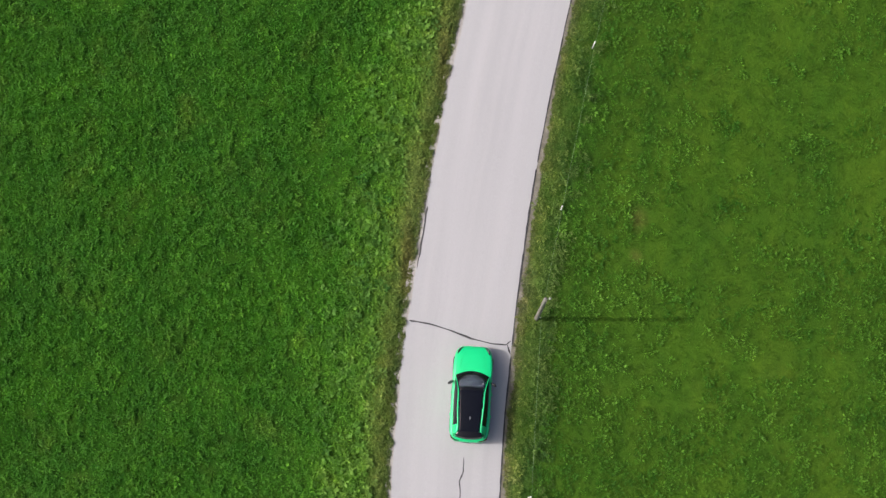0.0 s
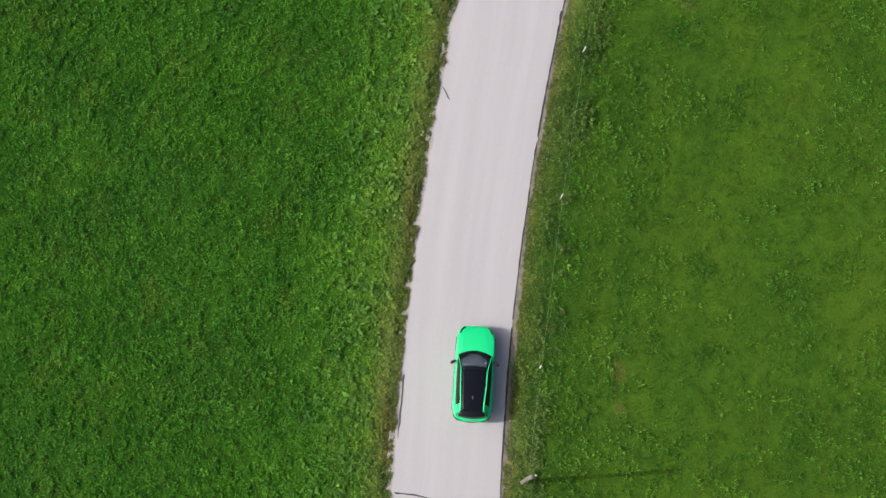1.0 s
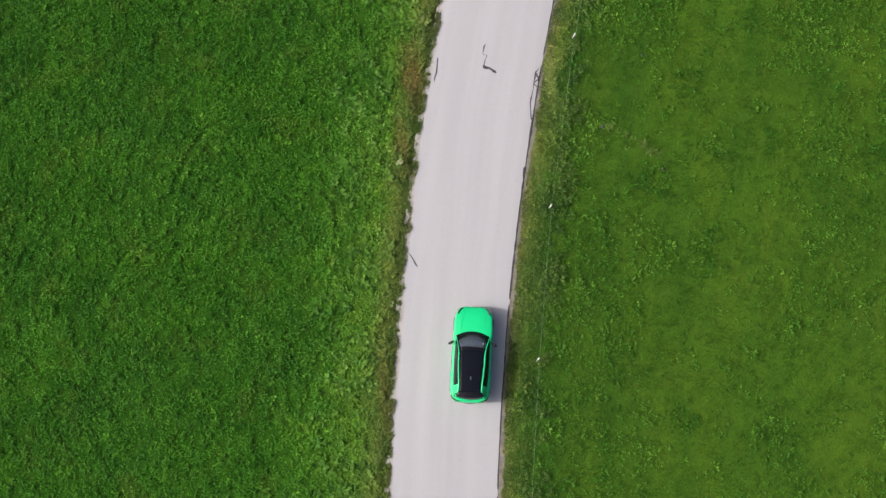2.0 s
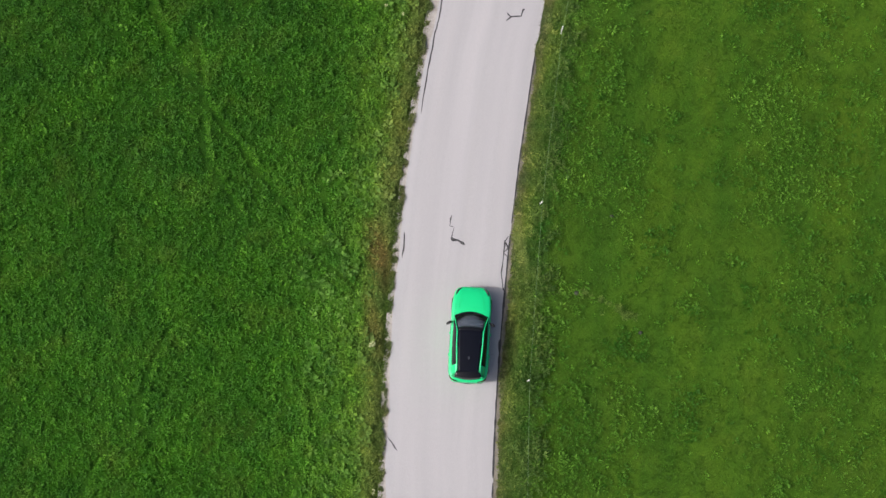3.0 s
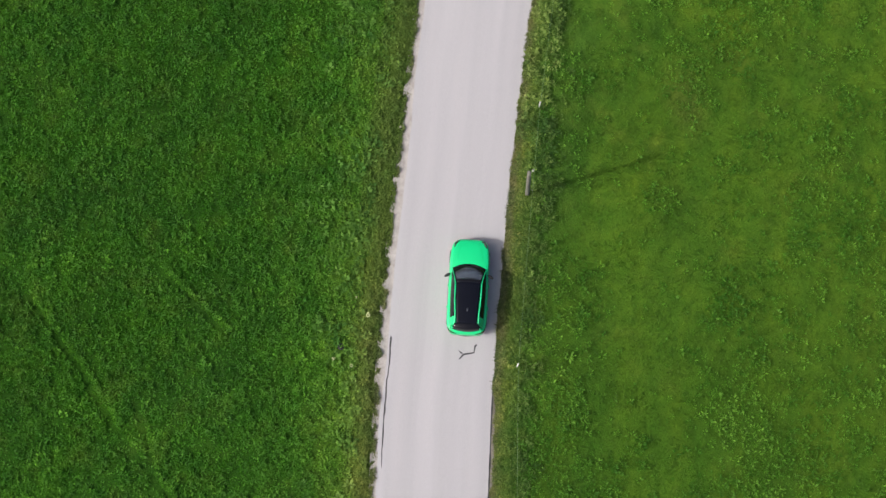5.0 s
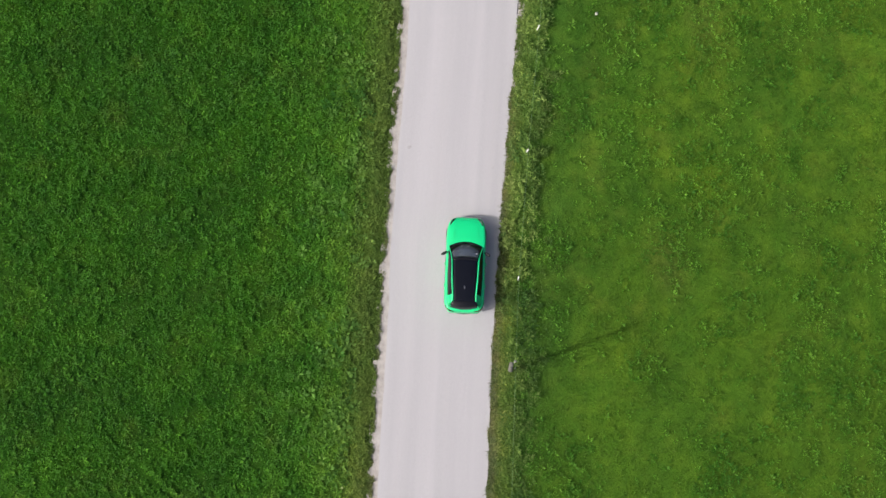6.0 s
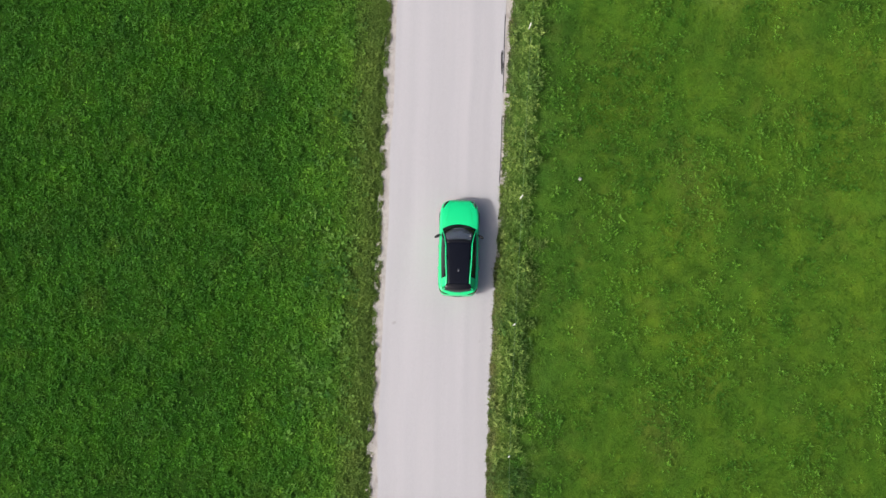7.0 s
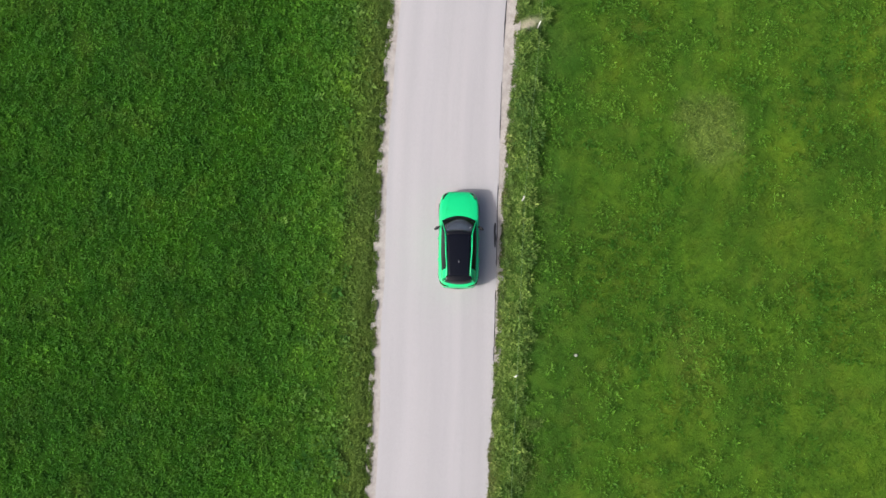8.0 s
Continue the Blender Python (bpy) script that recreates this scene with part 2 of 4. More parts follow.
def make_wood():
    n = Nodes("weathered_wood")
    tc = n.add("ShaderNodeTexCoord").outputs["Object"]
    m = n.add("ShaderNodeMapping", Vector=tc, Scale=(14.0, 14.0, 0.8)).outputs[0]
    c = n.ramp(n.noise(1.5, 5.0, 0.65, m), [(0.3, (0.13, 0.115, 0.09)), (0.55, (0.23, 0.222, 0.19)), (0.75, (0.31, 0.305, 0.275))])
    n.set(Base_Color=c, Roughness=0.9)
    n.bump(n.noise(2.5, 4.0, 0.6, m), 0.5, 0.01)
    return n.mat


def make_paint():
    """Bright green car paint with a clear coat."""
    n = Nodes("green_car_paint")
    c = n.mix(n.remap(n.noise(900.0, 2.0), 0.4, 0.7), rgb(0.000, 0.65, 0.225), rgb(0.001, 0.71, 0.250))
    n.set(Base_Color=c, Roughness=0.42, Coat_Weight=0.5, Coat_Roughness=0.05)
    return n.mat


def make_glass(name, tint, rough=0.03):
    """Tinted car glass over a dark cabin: the body of the pane swallows the light, its face mirrors the sky."""
    n = Nodes(name)
    n.set(Base_Color=rgb(*tint), Roughness=rough, Transmission_Weight=0.85, IOR=1.45)
    return n.mat


M_LEAF = make_grass("meadow_grass")
M_VERGE = make_grass("verge_grass", 0.35, 0.25)
M_TUFT = make_grass("tuft_grass", 0.40, 0.26, 0.55, (0.122, 0.318, 0.034), toned=True)
M_HERB = make_grass("meadow_herbs", 0.35, 0.22, 0.25, toned=True)
M_TALL = make_grass("tall_grass", 0.4, 0.25, 0.55, (0.222, 0.352, 0.085), toned=True)
M_VERGETUFT = make_grass("verge_tufts", 0.4, 0.28, 0.25, (0.215, 0.300, 0.075), toned=True)
M_FENCEWEED = make_grass("fence_weeds", 0.35, 0.25, 0.45, (0.158, 0.252, 0.066), toned=True)
M_STRAW = make_grass("straw_grass", 0.4, 0.3, 0.65, (0.215, 0.335, 0.070))
M_WEED = make_grass("leafy_weeds", 0.35, 0.25, 0.45, (0.104, 0.230, 0.048), toned=True)
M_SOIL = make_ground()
M_ROAD = make_road()
M_GRAVEL = make_gravel()
M_DIRT = make_edge_dirt()
M_TAR = make_tar()
M_WOOD = make_wood()
M_PAINT = make_paint()
M_ROOFGLASS = make_plain("black_roof_glass", (0.006, 0.007, 0.012), 0.06, 0.0, 0.1, 3.0)
M_DARKGLASS = make_plain("privacy_glass", (0.008, 0.009, 0.011), 0.05, 0.0, 0.1, 3.0)
for glossy in (M_ROOFGLASS, M_DARKGLASS):
    glossy.node_tree.nodes["Principled BSDF"].inputs["Specular IOR Level"].default_value = 0.2
M_WINDSCREEN = make_glass("windscreen_glass", (0.44, 0.52, 0.62))
M_GLOSSBLACK = make_plain("gloss_black_plastic", (0.006, 0.006, 0.008), 0.10, 0.0, 0.1, 20.0)
M_PLASTIC = make_plain("dark_grey_plastic", (0.022, 0.022, 0.024), 0.6)
# strong grain paints the windscreen's mottled sky reflections into the cabin colour
M_CABIN = make_plain("cabin_trim_reflections", (0.070, 0.086, 0.112), 0.8, 0.0, 0.85, 5.0)
M_RUBBER = make_plain("tyre_rubber", (0.018, 0.018, 0.018), 0.85)
M_RIM = make_plain("alloy_rim", (0.30, 0.30, 0.32), 0.3, 0.9)
M_LAMP = make_plain("clear_lamp_lens", (0.10, 0.11, 0.12), 0.08, 0.2)
M_TAIL = make_plain("red_lamp_lens", (0.05, 0.004, 0.005), 0.12)
M_WHITE = make_plain("white_plastic", (0.78, 0.78, 0.74), 0.45)
M_WIRE = make_plain("fence_wire", (0.22, 0.36, 0.15), 0.5, 0.1)
M_UMBEL = make_plain("cream_petals", (0.50, 0.54, 0.27), 0.8, 0.0, 0.2, 60.0)
M_STEM = make_plain("flower_stem", (0.08, 0.17, 0.03), 0.7)
M_GREYSTONE = make_plain("grey_stone", (0.05, 0.06, 0.04), 0.9, 0.0, 0.25, 18.0)
M_LAMPBLACK = make_plain("smoked_lamp_lens", (0.004, 0.010, 0.007), 0.45)
M_STAIN = make_plain("road_stain", (0.36, 0.35, 0.355), 0.8, 0.0, 0.2, 12.0)
M_STONE = make_plain("pale_stone", (0.36, 0.38, 0.31), 0.9, 0.0, 0.25, 18.0)


# ---- mesh helpers ----
def link(name, verts, faces, material, parent=None, label="", smooth_faces=False):
    me = bpy.data.meshes.new(name)
    me.from_pydata([tuple(map(float, v)) for v in verts], [], [tuple(map(int, f)) for f in faces])
    me.materials.append(material)
    if smooth_faces:
        me.polygons.foreach_set("use_smooth", [True] * len(me.polygons))
    me.update()
    ob = new(name, me)
    if parent:
        ob.parent = parent
    return tagged(ob, label)


def part(name, bm, material, parent, label="", smooth_faces=True):
    """Links a bmesh as one mesh object under a thing or a part."""
    me = bpy.data.meshes.new(name)
    bmesh.ops.recalc_face_normals(bm, faces=bm.faces)
    bm.to_mesh(me)
    bm.free()
    me.materials.append(material)
    if smooth_faces:
        me.polygons.foreach_set("use_smooth", [True] * len(me.polygons))
    ob = new(name, me)
    if parent:
        ob.parent = parent
    return tagged(ob, label)


def attribute(ob, name, values):
    a = ob.data.attributes.new(name, "FLOAT", "POINT")
    a.data.foreach_set("value", np.asarray(values, np.float32))


def grid_faces(rows, cols):
    return [(r * cols + c, r * cols + c + 1, (r + 1) * cols + c + 1, (r + 1) * cols + c) for r in range(rows - 1) for c in range(cols - 1)]


# ---- ground, road, shoulders ----
NEAR_Y = np.arange(-60, 161, 1.0)
FAR_Y = np.concatenate([[-2500, -1200, -500, -200, -100], NEAR_Y, [200, 300, 600, 1300, 2600]])


def build_ground():
    side = np.concatenate([np.arange(0.0, 3.0, 0.25), np.arange(3.0, 26.0, 1.0), [30, 40, 60, 120, 300, 900, 2500]])
    offs = [("l", -o) for o in side[::-1]] + [("m", k) for k in (0.25, 0.5, 0.75)] + [("r", o) for o in side]
    xs, ys = [], []
    for y in FAR_Y:
        l, r = float(edge(LEFT, y)), float(edge(RIGHT, y))
        for kind, o in offs:
            xs.append(l + o if kind == "l" else r + o if kind == "r" else l + (r - l) * o)
            ys.append(y)
    xs, ys = np.array(xs), np.array(ys)
    zs = ground_z(xs, ys)
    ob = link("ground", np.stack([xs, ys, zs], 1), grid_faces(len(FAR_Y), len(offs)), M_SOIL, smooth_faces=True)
    attribute(ob, "road_offset", road_offset(xs, ys))
    return tagged(ob, "green meadow ground with dry spots on both sides of the lane", "meadow", kind="structure")


def strip(name, y, inner, outer, z_top, z_low, material, parent=None, cols=9, crown=0.0):
    """A slab that follows the lane between two edges."""
    verts, across, along = [], [], []
    for k, yy in enumerate(y):
        for c in range(cols):
            s = c / (cols - 1)
            x = inner[k] * (1 - s) + outer[k] * s
            verts.append((x, yy, z_top + float(bank(x, yy)) + crown * (1 - (2 * s - 1) ** 2)))
            across.append(x - inner[k])
            along.append(yy)
    faces = grid_faces(len(y), cols)
    for side in (0, cols - 1):
        first = len(verts)
        for k, yy in enumerate(y):
            x = inner[k] if side == 0 else outer[k]
            verts.append((x, yy, z_low + float(bank(x, yy))))
            across.append(0.0 if side == 0 else outer[k] - inner[k])
            along.append(yy)
        for k in range(len(y) - 1):
            a, b = k * cols + side, (k + 1) * cols + side
            q = (a, b, first + k + 1, first + k)
            faces.append(q if side else q[::-1])
    ob = link(name, verts, faces, material, parent, smooth_faces=False)
    attribute(ob, "across", across)
    attribute(ob, "along", along)
    return ob


build_ground()
LANE_Y = np.concatenate([[-2400, -1000, -300, -100], np.arange(-60, 161, 0.5), [250, 600, 1300, 2500]])
jag = 0.025 * (value_noise(LANE_Y, 7.0, 0.8, 8) - 0.5)
road = strip("road", LANE_Y, paved_left(LANE_Y) + jag, paved_right(LANE_Y) + jag, 0.0, -0.07, M_ROAD, crown=0.03)
tagged(road, "pale sun-bleached asphalt lane with tar-sealed cracks", "road", kind="structure")
gravel_w = strip("shoulder_west", LANE_Y, edge(LEFT, LANE_Y) - 0.20, paved_left(LANE_Y) + 0.04, -0.012, -0.08, M_GRAVEL, cols=5)
tagged(gravel_w, "narrow strip of pale gravel along the lane", "gravel shoulder", kind="structure")
gravel_e = strip("shoulder_east", LANE_Y, paved_right(LANE_Y) - 0.04, edge(RIGHT, LANE_Y) + 0.24 - 0.22 * smooth(41, 46, LANE_Y) * (1 - smooth(62, 70, LANE_Y)), -0.012, -0.08, M_DIRT, cols=5)
tagged(gravel_e, "strip of dirt and pale gravel between lane and fence verge", "gravel shoulder", kind="structure")


def ribbon(name, pts, width, parent, label="", z=0.005, wob=0.25, material=None, jitter=0.05):
    """A thin raised band of tar along a line of plan points."""
    fine = []
    for (x0, y0), (x1, y1) in zip(pts[:-1], pts[1:]):
        steps = max(2, int(math.hypot(x1 - x0, y1 - y0) / 0.12))
        for k in range(steps):
            fine.append((x0 + (x1 - x0) * k / steps, y0 + (y1 - y0) * k / steps))
    fine.append(pts[-1])
    fine = np.array(fine, float)
    fine[:, 0] += jitter * (value_noise(fine[:, 1], fine[:, 0], 0.25, 2) - 0.5)
    d = np.gradient(fine, axis=0)
    d /= np.linalg.norm(d, axis=1)[:, None] + 1e-9
    nrm = np.stack([-d[:, 1], d[:, 0]], 1)
    w = 0.5 * width * (1 + wob * 2 * (value_noise(fine[:, 0], fine[:, 1], 0.35, 6) - 0.5))
    w[0] *= 0.35
    w[-1] *= 0.35
    l, r = paved_left(fine[:, 1]), paved_right(fine[:, 1])
    s = np.clip((fine[:, 0] - l) / (r - l), 0, 1)
    zl = z + 0.03 * (1 - (2 * s - 1) ** 2) + bank(fine[:, 0], fine[:, 1])
    verts = []
    for k, (x, y) in enumerate(fine):
        a, b = fine[k] + nrm[k] * w[k], fine[k] - nrm[k] * w[k]
        verts += [(a[0], a[1], zl[k] - 0.03), (a[0], a[1], zl[k]), (b[0], b[1], zl[k]), (b[0], b[1], zl[k] - 0.03)]
    faces = []
    for k in range(len(fine) - 1):
        i, j = 4 * k, 4 * k + 4
        faces += [(i, j, j + 1, i + 1), (i + 1, j + 1, j + 2, i + 2), (i + 2, j + 2, j + 3, i + 3)]
    n = len(verts)
    faces += [(0, 1, 2, 3), (n - 1, n - 2, n - 3, n - 4)]
    return link(name, verts, faces, material or M_TAR, parent, label)


CRACKS = [
    (0.075, [(1.36, 9.07), (2.29, 8.93), (3.36, 8.62), (4.3, 8.27), (5.23, 8.06), (5.9, 8.02), (6.14, 8.22)]),
    (0.08, [(5.98, 8.03), (6.12, 7.58)]),
    (0.055, [(4.05, 2.73), (4.04, 2.08), (3.87, 1.63), (3.91, 0.85), (4.13, 0.26)]),
    (0.06, [(2.06, 14.54), (1.91, 13.44), (1.78, 12.49), (1.64, 11.54)]),
    (0.05, [(4.46, 28.24), (4.64, 27.96), (4.8, 27.54)]),
    (0.08, [(10.38, 31.7), (10.25, 31.01)]),
    (0.05, [(9.3, 37.9), (9.09, 37.43), (9.28, 37.32), (9.06, 36.8)]),
    (0.115, [(9.04, 36.86), (9.12, 36.74), (9.34, 36.68), (9.63, 36.41)]),
    (0.055, [(6.96, 37.53), (6.79, 36.81), (6.64, 36.34)]),
    (0.055, [(11.72, 36.43), (11.53, 36.24), (11.29, 35.45), (11.07, 34.79), (11.0, 34.04), (11.07, 33.84)]),
    (0.05, [(11.53, 36.24), (11.6, 35.87), (11.36, 35.71), (11.5, 35.44)]),
    (0.08, [(13.6, 46.73), (13.86, 46.89), (14.34, 46.83), (14.49, 47.11), (14.6, 47.14)]),
    (0.07, [(13.86, 46.89), (13.72, 47.12)]),
    (0.060, [(10.91, 48.68), (10.59, 47.78), (10.14, 46.77), (9.65, 45.5), (9.1, 43.98), (8.75, 42.98)]),
    (0.08, [(27.51, 74.91), (27.33, 74.55), (27.06, 73.81)]),
]
for width, pts in CRACKS:
    ribbon("crack_seal", pts, 1.05 * width, road, "black tar-sealed crack", wob=0.6)


def edge_seam(y0, y1, width, inset):
    ys = np.arange(y0, y1, 0.5)
    xs = paved_right(ys) - inset + 0.025 * (value_noise(ys, 3.0, 1.6, 9) - 0.5)
    ribbon("edge_seam", list(zip(xs, ys)), width, road, "dark tarred joint along the lane edge", z=0.006, wob=0.5, jitter=0.012)


for y0, y1, w in ((-14, 8, 0.07), (8.0, 16.8, 0.08), (16.8, 25.5, 0.06), (25.5, 37.0, 0.08), (37.0, 46.0, 0.06)):
    edge_seam(y0, y1, w, 0.0)
for y0, y1, w in ((69.0, 72.5, 0.03), (73.0, 77.0, 0.035), (78.5, 81.5, 0.03), (82.5, 88.0, 0.04)):
    edge_seam(y0, y1, w, 0.02)
for x, y, d in (((18.04, 64.72, 0.10), (21.40, 62.46, 0.07), (18.08, 64.71, 0.08), (9.93, 31.10, 0.06))):
    ribbon("stain", [(x - d, y - 0.4 * d), (x, y), (x + 0.8 * d, y + 0.3 * d)], 1.3 * d, road, "faint grey stain on the asphalt", z=0.004, material=M_STAIN)


# ---- grass: many single leaves, gathered in clumps ----
# narrow trodden trails through the west meadow: y, then x
TRAILS = [
    ((39.1, 40.0, 41.9, 43.7, 45.2, 46.8, 47.9, 49.4, 51.4, 53.1, 55.0), (1.91, 1.42, 0.45, -0.41, -1.19, -1.82, -2.29, -2.69, -3.25, -3.89, -4.6)),
    ((39.6, 40.8, 42.6, 46.3, 49.1), (-0.52, -0.96, -1.69, -1.25, -1.13)),
    ((25.5, 27.4, 29.6, 30.4, 33.4, 35.1), (-11.4, -10.14, -8.84, -7.17, -5.74, -4.46)),
    ((51.0, 53.5, 54.6), (3.58, 2.14, 1.5)),
    ((35.2, 37.4), (4.36, 2.39)),
    ((38.8, 41.8), (3.45, 3.63)),
]


# clumps of lusher growth in the east pasture: x, y, radius
LUSH = [(13.6, 9.7, 0.5), (10.3, 9.8, 0.4), (36.1, 74.0, 0.9), (40.0, 72.2, 1.0), (33.4, 72.3, 0.8), (43.3, 73.2, 1.2), (39.8, 66.5, 1.2), (30.4, 60.5, 1.0), (31.4, 54.5, 0.9), (22.1, 54.9, 0.7), (26.1, 45.5, 1.2), (20.2, 40.2, 1.0), (16.0, 30.2, 0.9), (18.3, 26.1, 0.9), (23.3, 37.2, 1.2), (12.6, 18.6, 0.8), (15.9, 19.0, 0.9), (15.7, 6.2, 1.0), (16.5, 15.1, 1.0), (18.7, 35.1, 0.9), (19.0, 40.0, 0.8), (24.7, 51.3, 0.9), (30.6, 60.3, 1.2), (17.5, 33.6, 0.6), (19.7, 31.8, 0.8), (18.6, 27.1, 1.0), (26.0, 28.0, 1.0), (27.0, 30.5, 0.9), (25.3, 34.2, 0.9), (16.8, 30.2, 0.6), (15.7, 5.9, 0.7), (19.6, 9.8, 1.1), (20.5, 11.7, 0.9), (22.8, 5.2, 0.8), (16.3, 9.1, 0.8), (39.9, 65.0, 1.4), (31.6, 66.2, 0.8), (32.1, 72.2, 0.9), (35.7, 62.6, 0.8), (44.4, 75.8, 1.3), (37.6, 80.3, 1.1)]


def lush(x, y, spots):
    out = np.zeros_like(x)
    for cx, cy, r in spots:
        out = np.maximum(out, 0.9 * (1 - smooth(0.5, 1.2, np.hypot(x - cx, y - cy) / r + 0.7 * (value_noise(x, y, 0.4, 31) - 0.5) + 0.7 * (value_noise(x, y, 1.1, 32) - 0.5))))
    return out


def lane_rag(y, west):
    """How far the grass stands back from the lane (or creeps over it) along its ragged line."""
    k = 51 if west else 61
    return 0.17 * (value_noise(y, 1.0, 0.30, k) - 0.4) + 0.10 * (value_noise(y, 1.0, 1.3, k + 1) - 0.5)


def leaves(name, west, lo, hi, y0, y1, count, length, width, lift, material, label, clump=0.35, seed=0, gate=0.0, spots=(), relief=0.10):
    """One mesh of grass leaves over a band beside the lane, lo to hi metres from its edge."""
    rng = np.random.default_rng(seed)
    y = rng.uniform(y0, y1, count)
    o = rng.uniform(lo, hi, count)
    bare = (0.05 + 0.22 * value_noise(y, 1.0, 2.2, 23)) * (1 - smooth(42, 47, y))
    ragged = lane_rag(y, west) * (1 - smooth(0.3, 1.0, o))
    base = edge(LEFT, y) - o - ragged if west else edge(RIGHT, y) + o + bare * (o < 1.2) + ragged
    d = value_noise(base, y, clump, seed) * 0.72 + value_noise(base, y, clump * 2.3, seed + 1) * 0.28
    keep = rng.uniform(0, 1, count) < np.clip((d - 0.2) * 2.6, 0.15, 1)
    if not west:
        keep &= np.hypot((base - 32.6) / 0.85, (y - 83.1) / 0.32) > 0.5 + 0.7 * value_noise(base, y, 0.3, 41)
    if hi > 20:
        keep &= rng.uniform(0, 1, count) > np.maximum(smooth(hi - 11, hi, o), np.maximum(smooth(y0 + 9, y0, y), smooth(y1 - 9, y1, y)))
    if west and hi > 5:
        for trail in TRAILS:
            keep &= (np.abs(base - np.interp(y, *trail) - 0.18 * (value_noise(y, 2.0, 0.7, 21) - 0.5)) > 0.17) | (y < trail[0][0]) | (y > trail[0][-1]) | (rng.uniform(0, 1, count) < 0.05)
    if gate and hi < 5:
        keep &= rng.uniform(0, 1, count) > smooth(0.45, 1.0, (o - lo) / (hi - lo) + 0.5 * (value_noise(base, y, 1.1, seed + 8) - 0.5))
    if gate:
        g = value_noise(base, y, 0.9, seed + 5) * 0.45 + value_noise(base, y, 4.5, seed + 6) * 0.55
        keep &= rng.uniform(0, 1, count) < np.maximum(smooth(gate, gate + 0.14, g), lush(base, y, spots)) + (0.01 if gate < 1 else 0.0)
    x, y, d = base[keep], y[keep], d[keep]
    n = len(x)
    off = road_offset(x, y)
    a = rng.uniform(0, 2 * np.pi, n)
    e = np.radians(rng.uniform(lift[0], lift[1], n))
    big = 0.55 + 0.9 * d
    ln = rng.uniform(length[0], length[1], n) * big
    w = rng.uniform(width[0], width[1], n) * 0.5
    z = ground_z(x, y) + rng.uniform(-0.02, 0.05, n) * big + relief * smooth(0.35, 0.9, d)
    dx, dy = np.cos(a), np.sin(a)
    v = np.empty((n, 3, 3), np.float32)
    twist = rng.uniform(-0.6, 0.6, n) * w
    v[:, 0] = np.stack([x - dy * w, y + dx * w, z + twist], 1)
    v[:, 1] = np.stack([x + dy * w, y - dx * w, z - twist], 1)
    v[:, 2] = np.stack([x + dx * ln * np.cos(e), y + dy * ln * np.cos(e), z + ln * np.sin(e)], 1)
    me = bpy.data.meshes.new(name)
    me.vertices.add(3 * n)
    me.loops.add(3 * n)
    me.polygons.add(n)
    me.vertices.foreach_set("co", v.ravel())
    me.loops.foreach_set("vertex_index", np.arange(3 * n, dtype=np.int32))
    me.polygons.foreach_set("loop_start", np.arange(0, 3 * n, 3, dtype=np.int32))
    me.polygons.foreach_set("loop_total", np.full(n, 3, np.int32))
    me.update()
    me.materials.append(material)
    ob = new(name, me)
    attribute(ob, "road_offset", np.repeat(off, 3))
    return tagged(ob, label, "grass", kind="stuff")


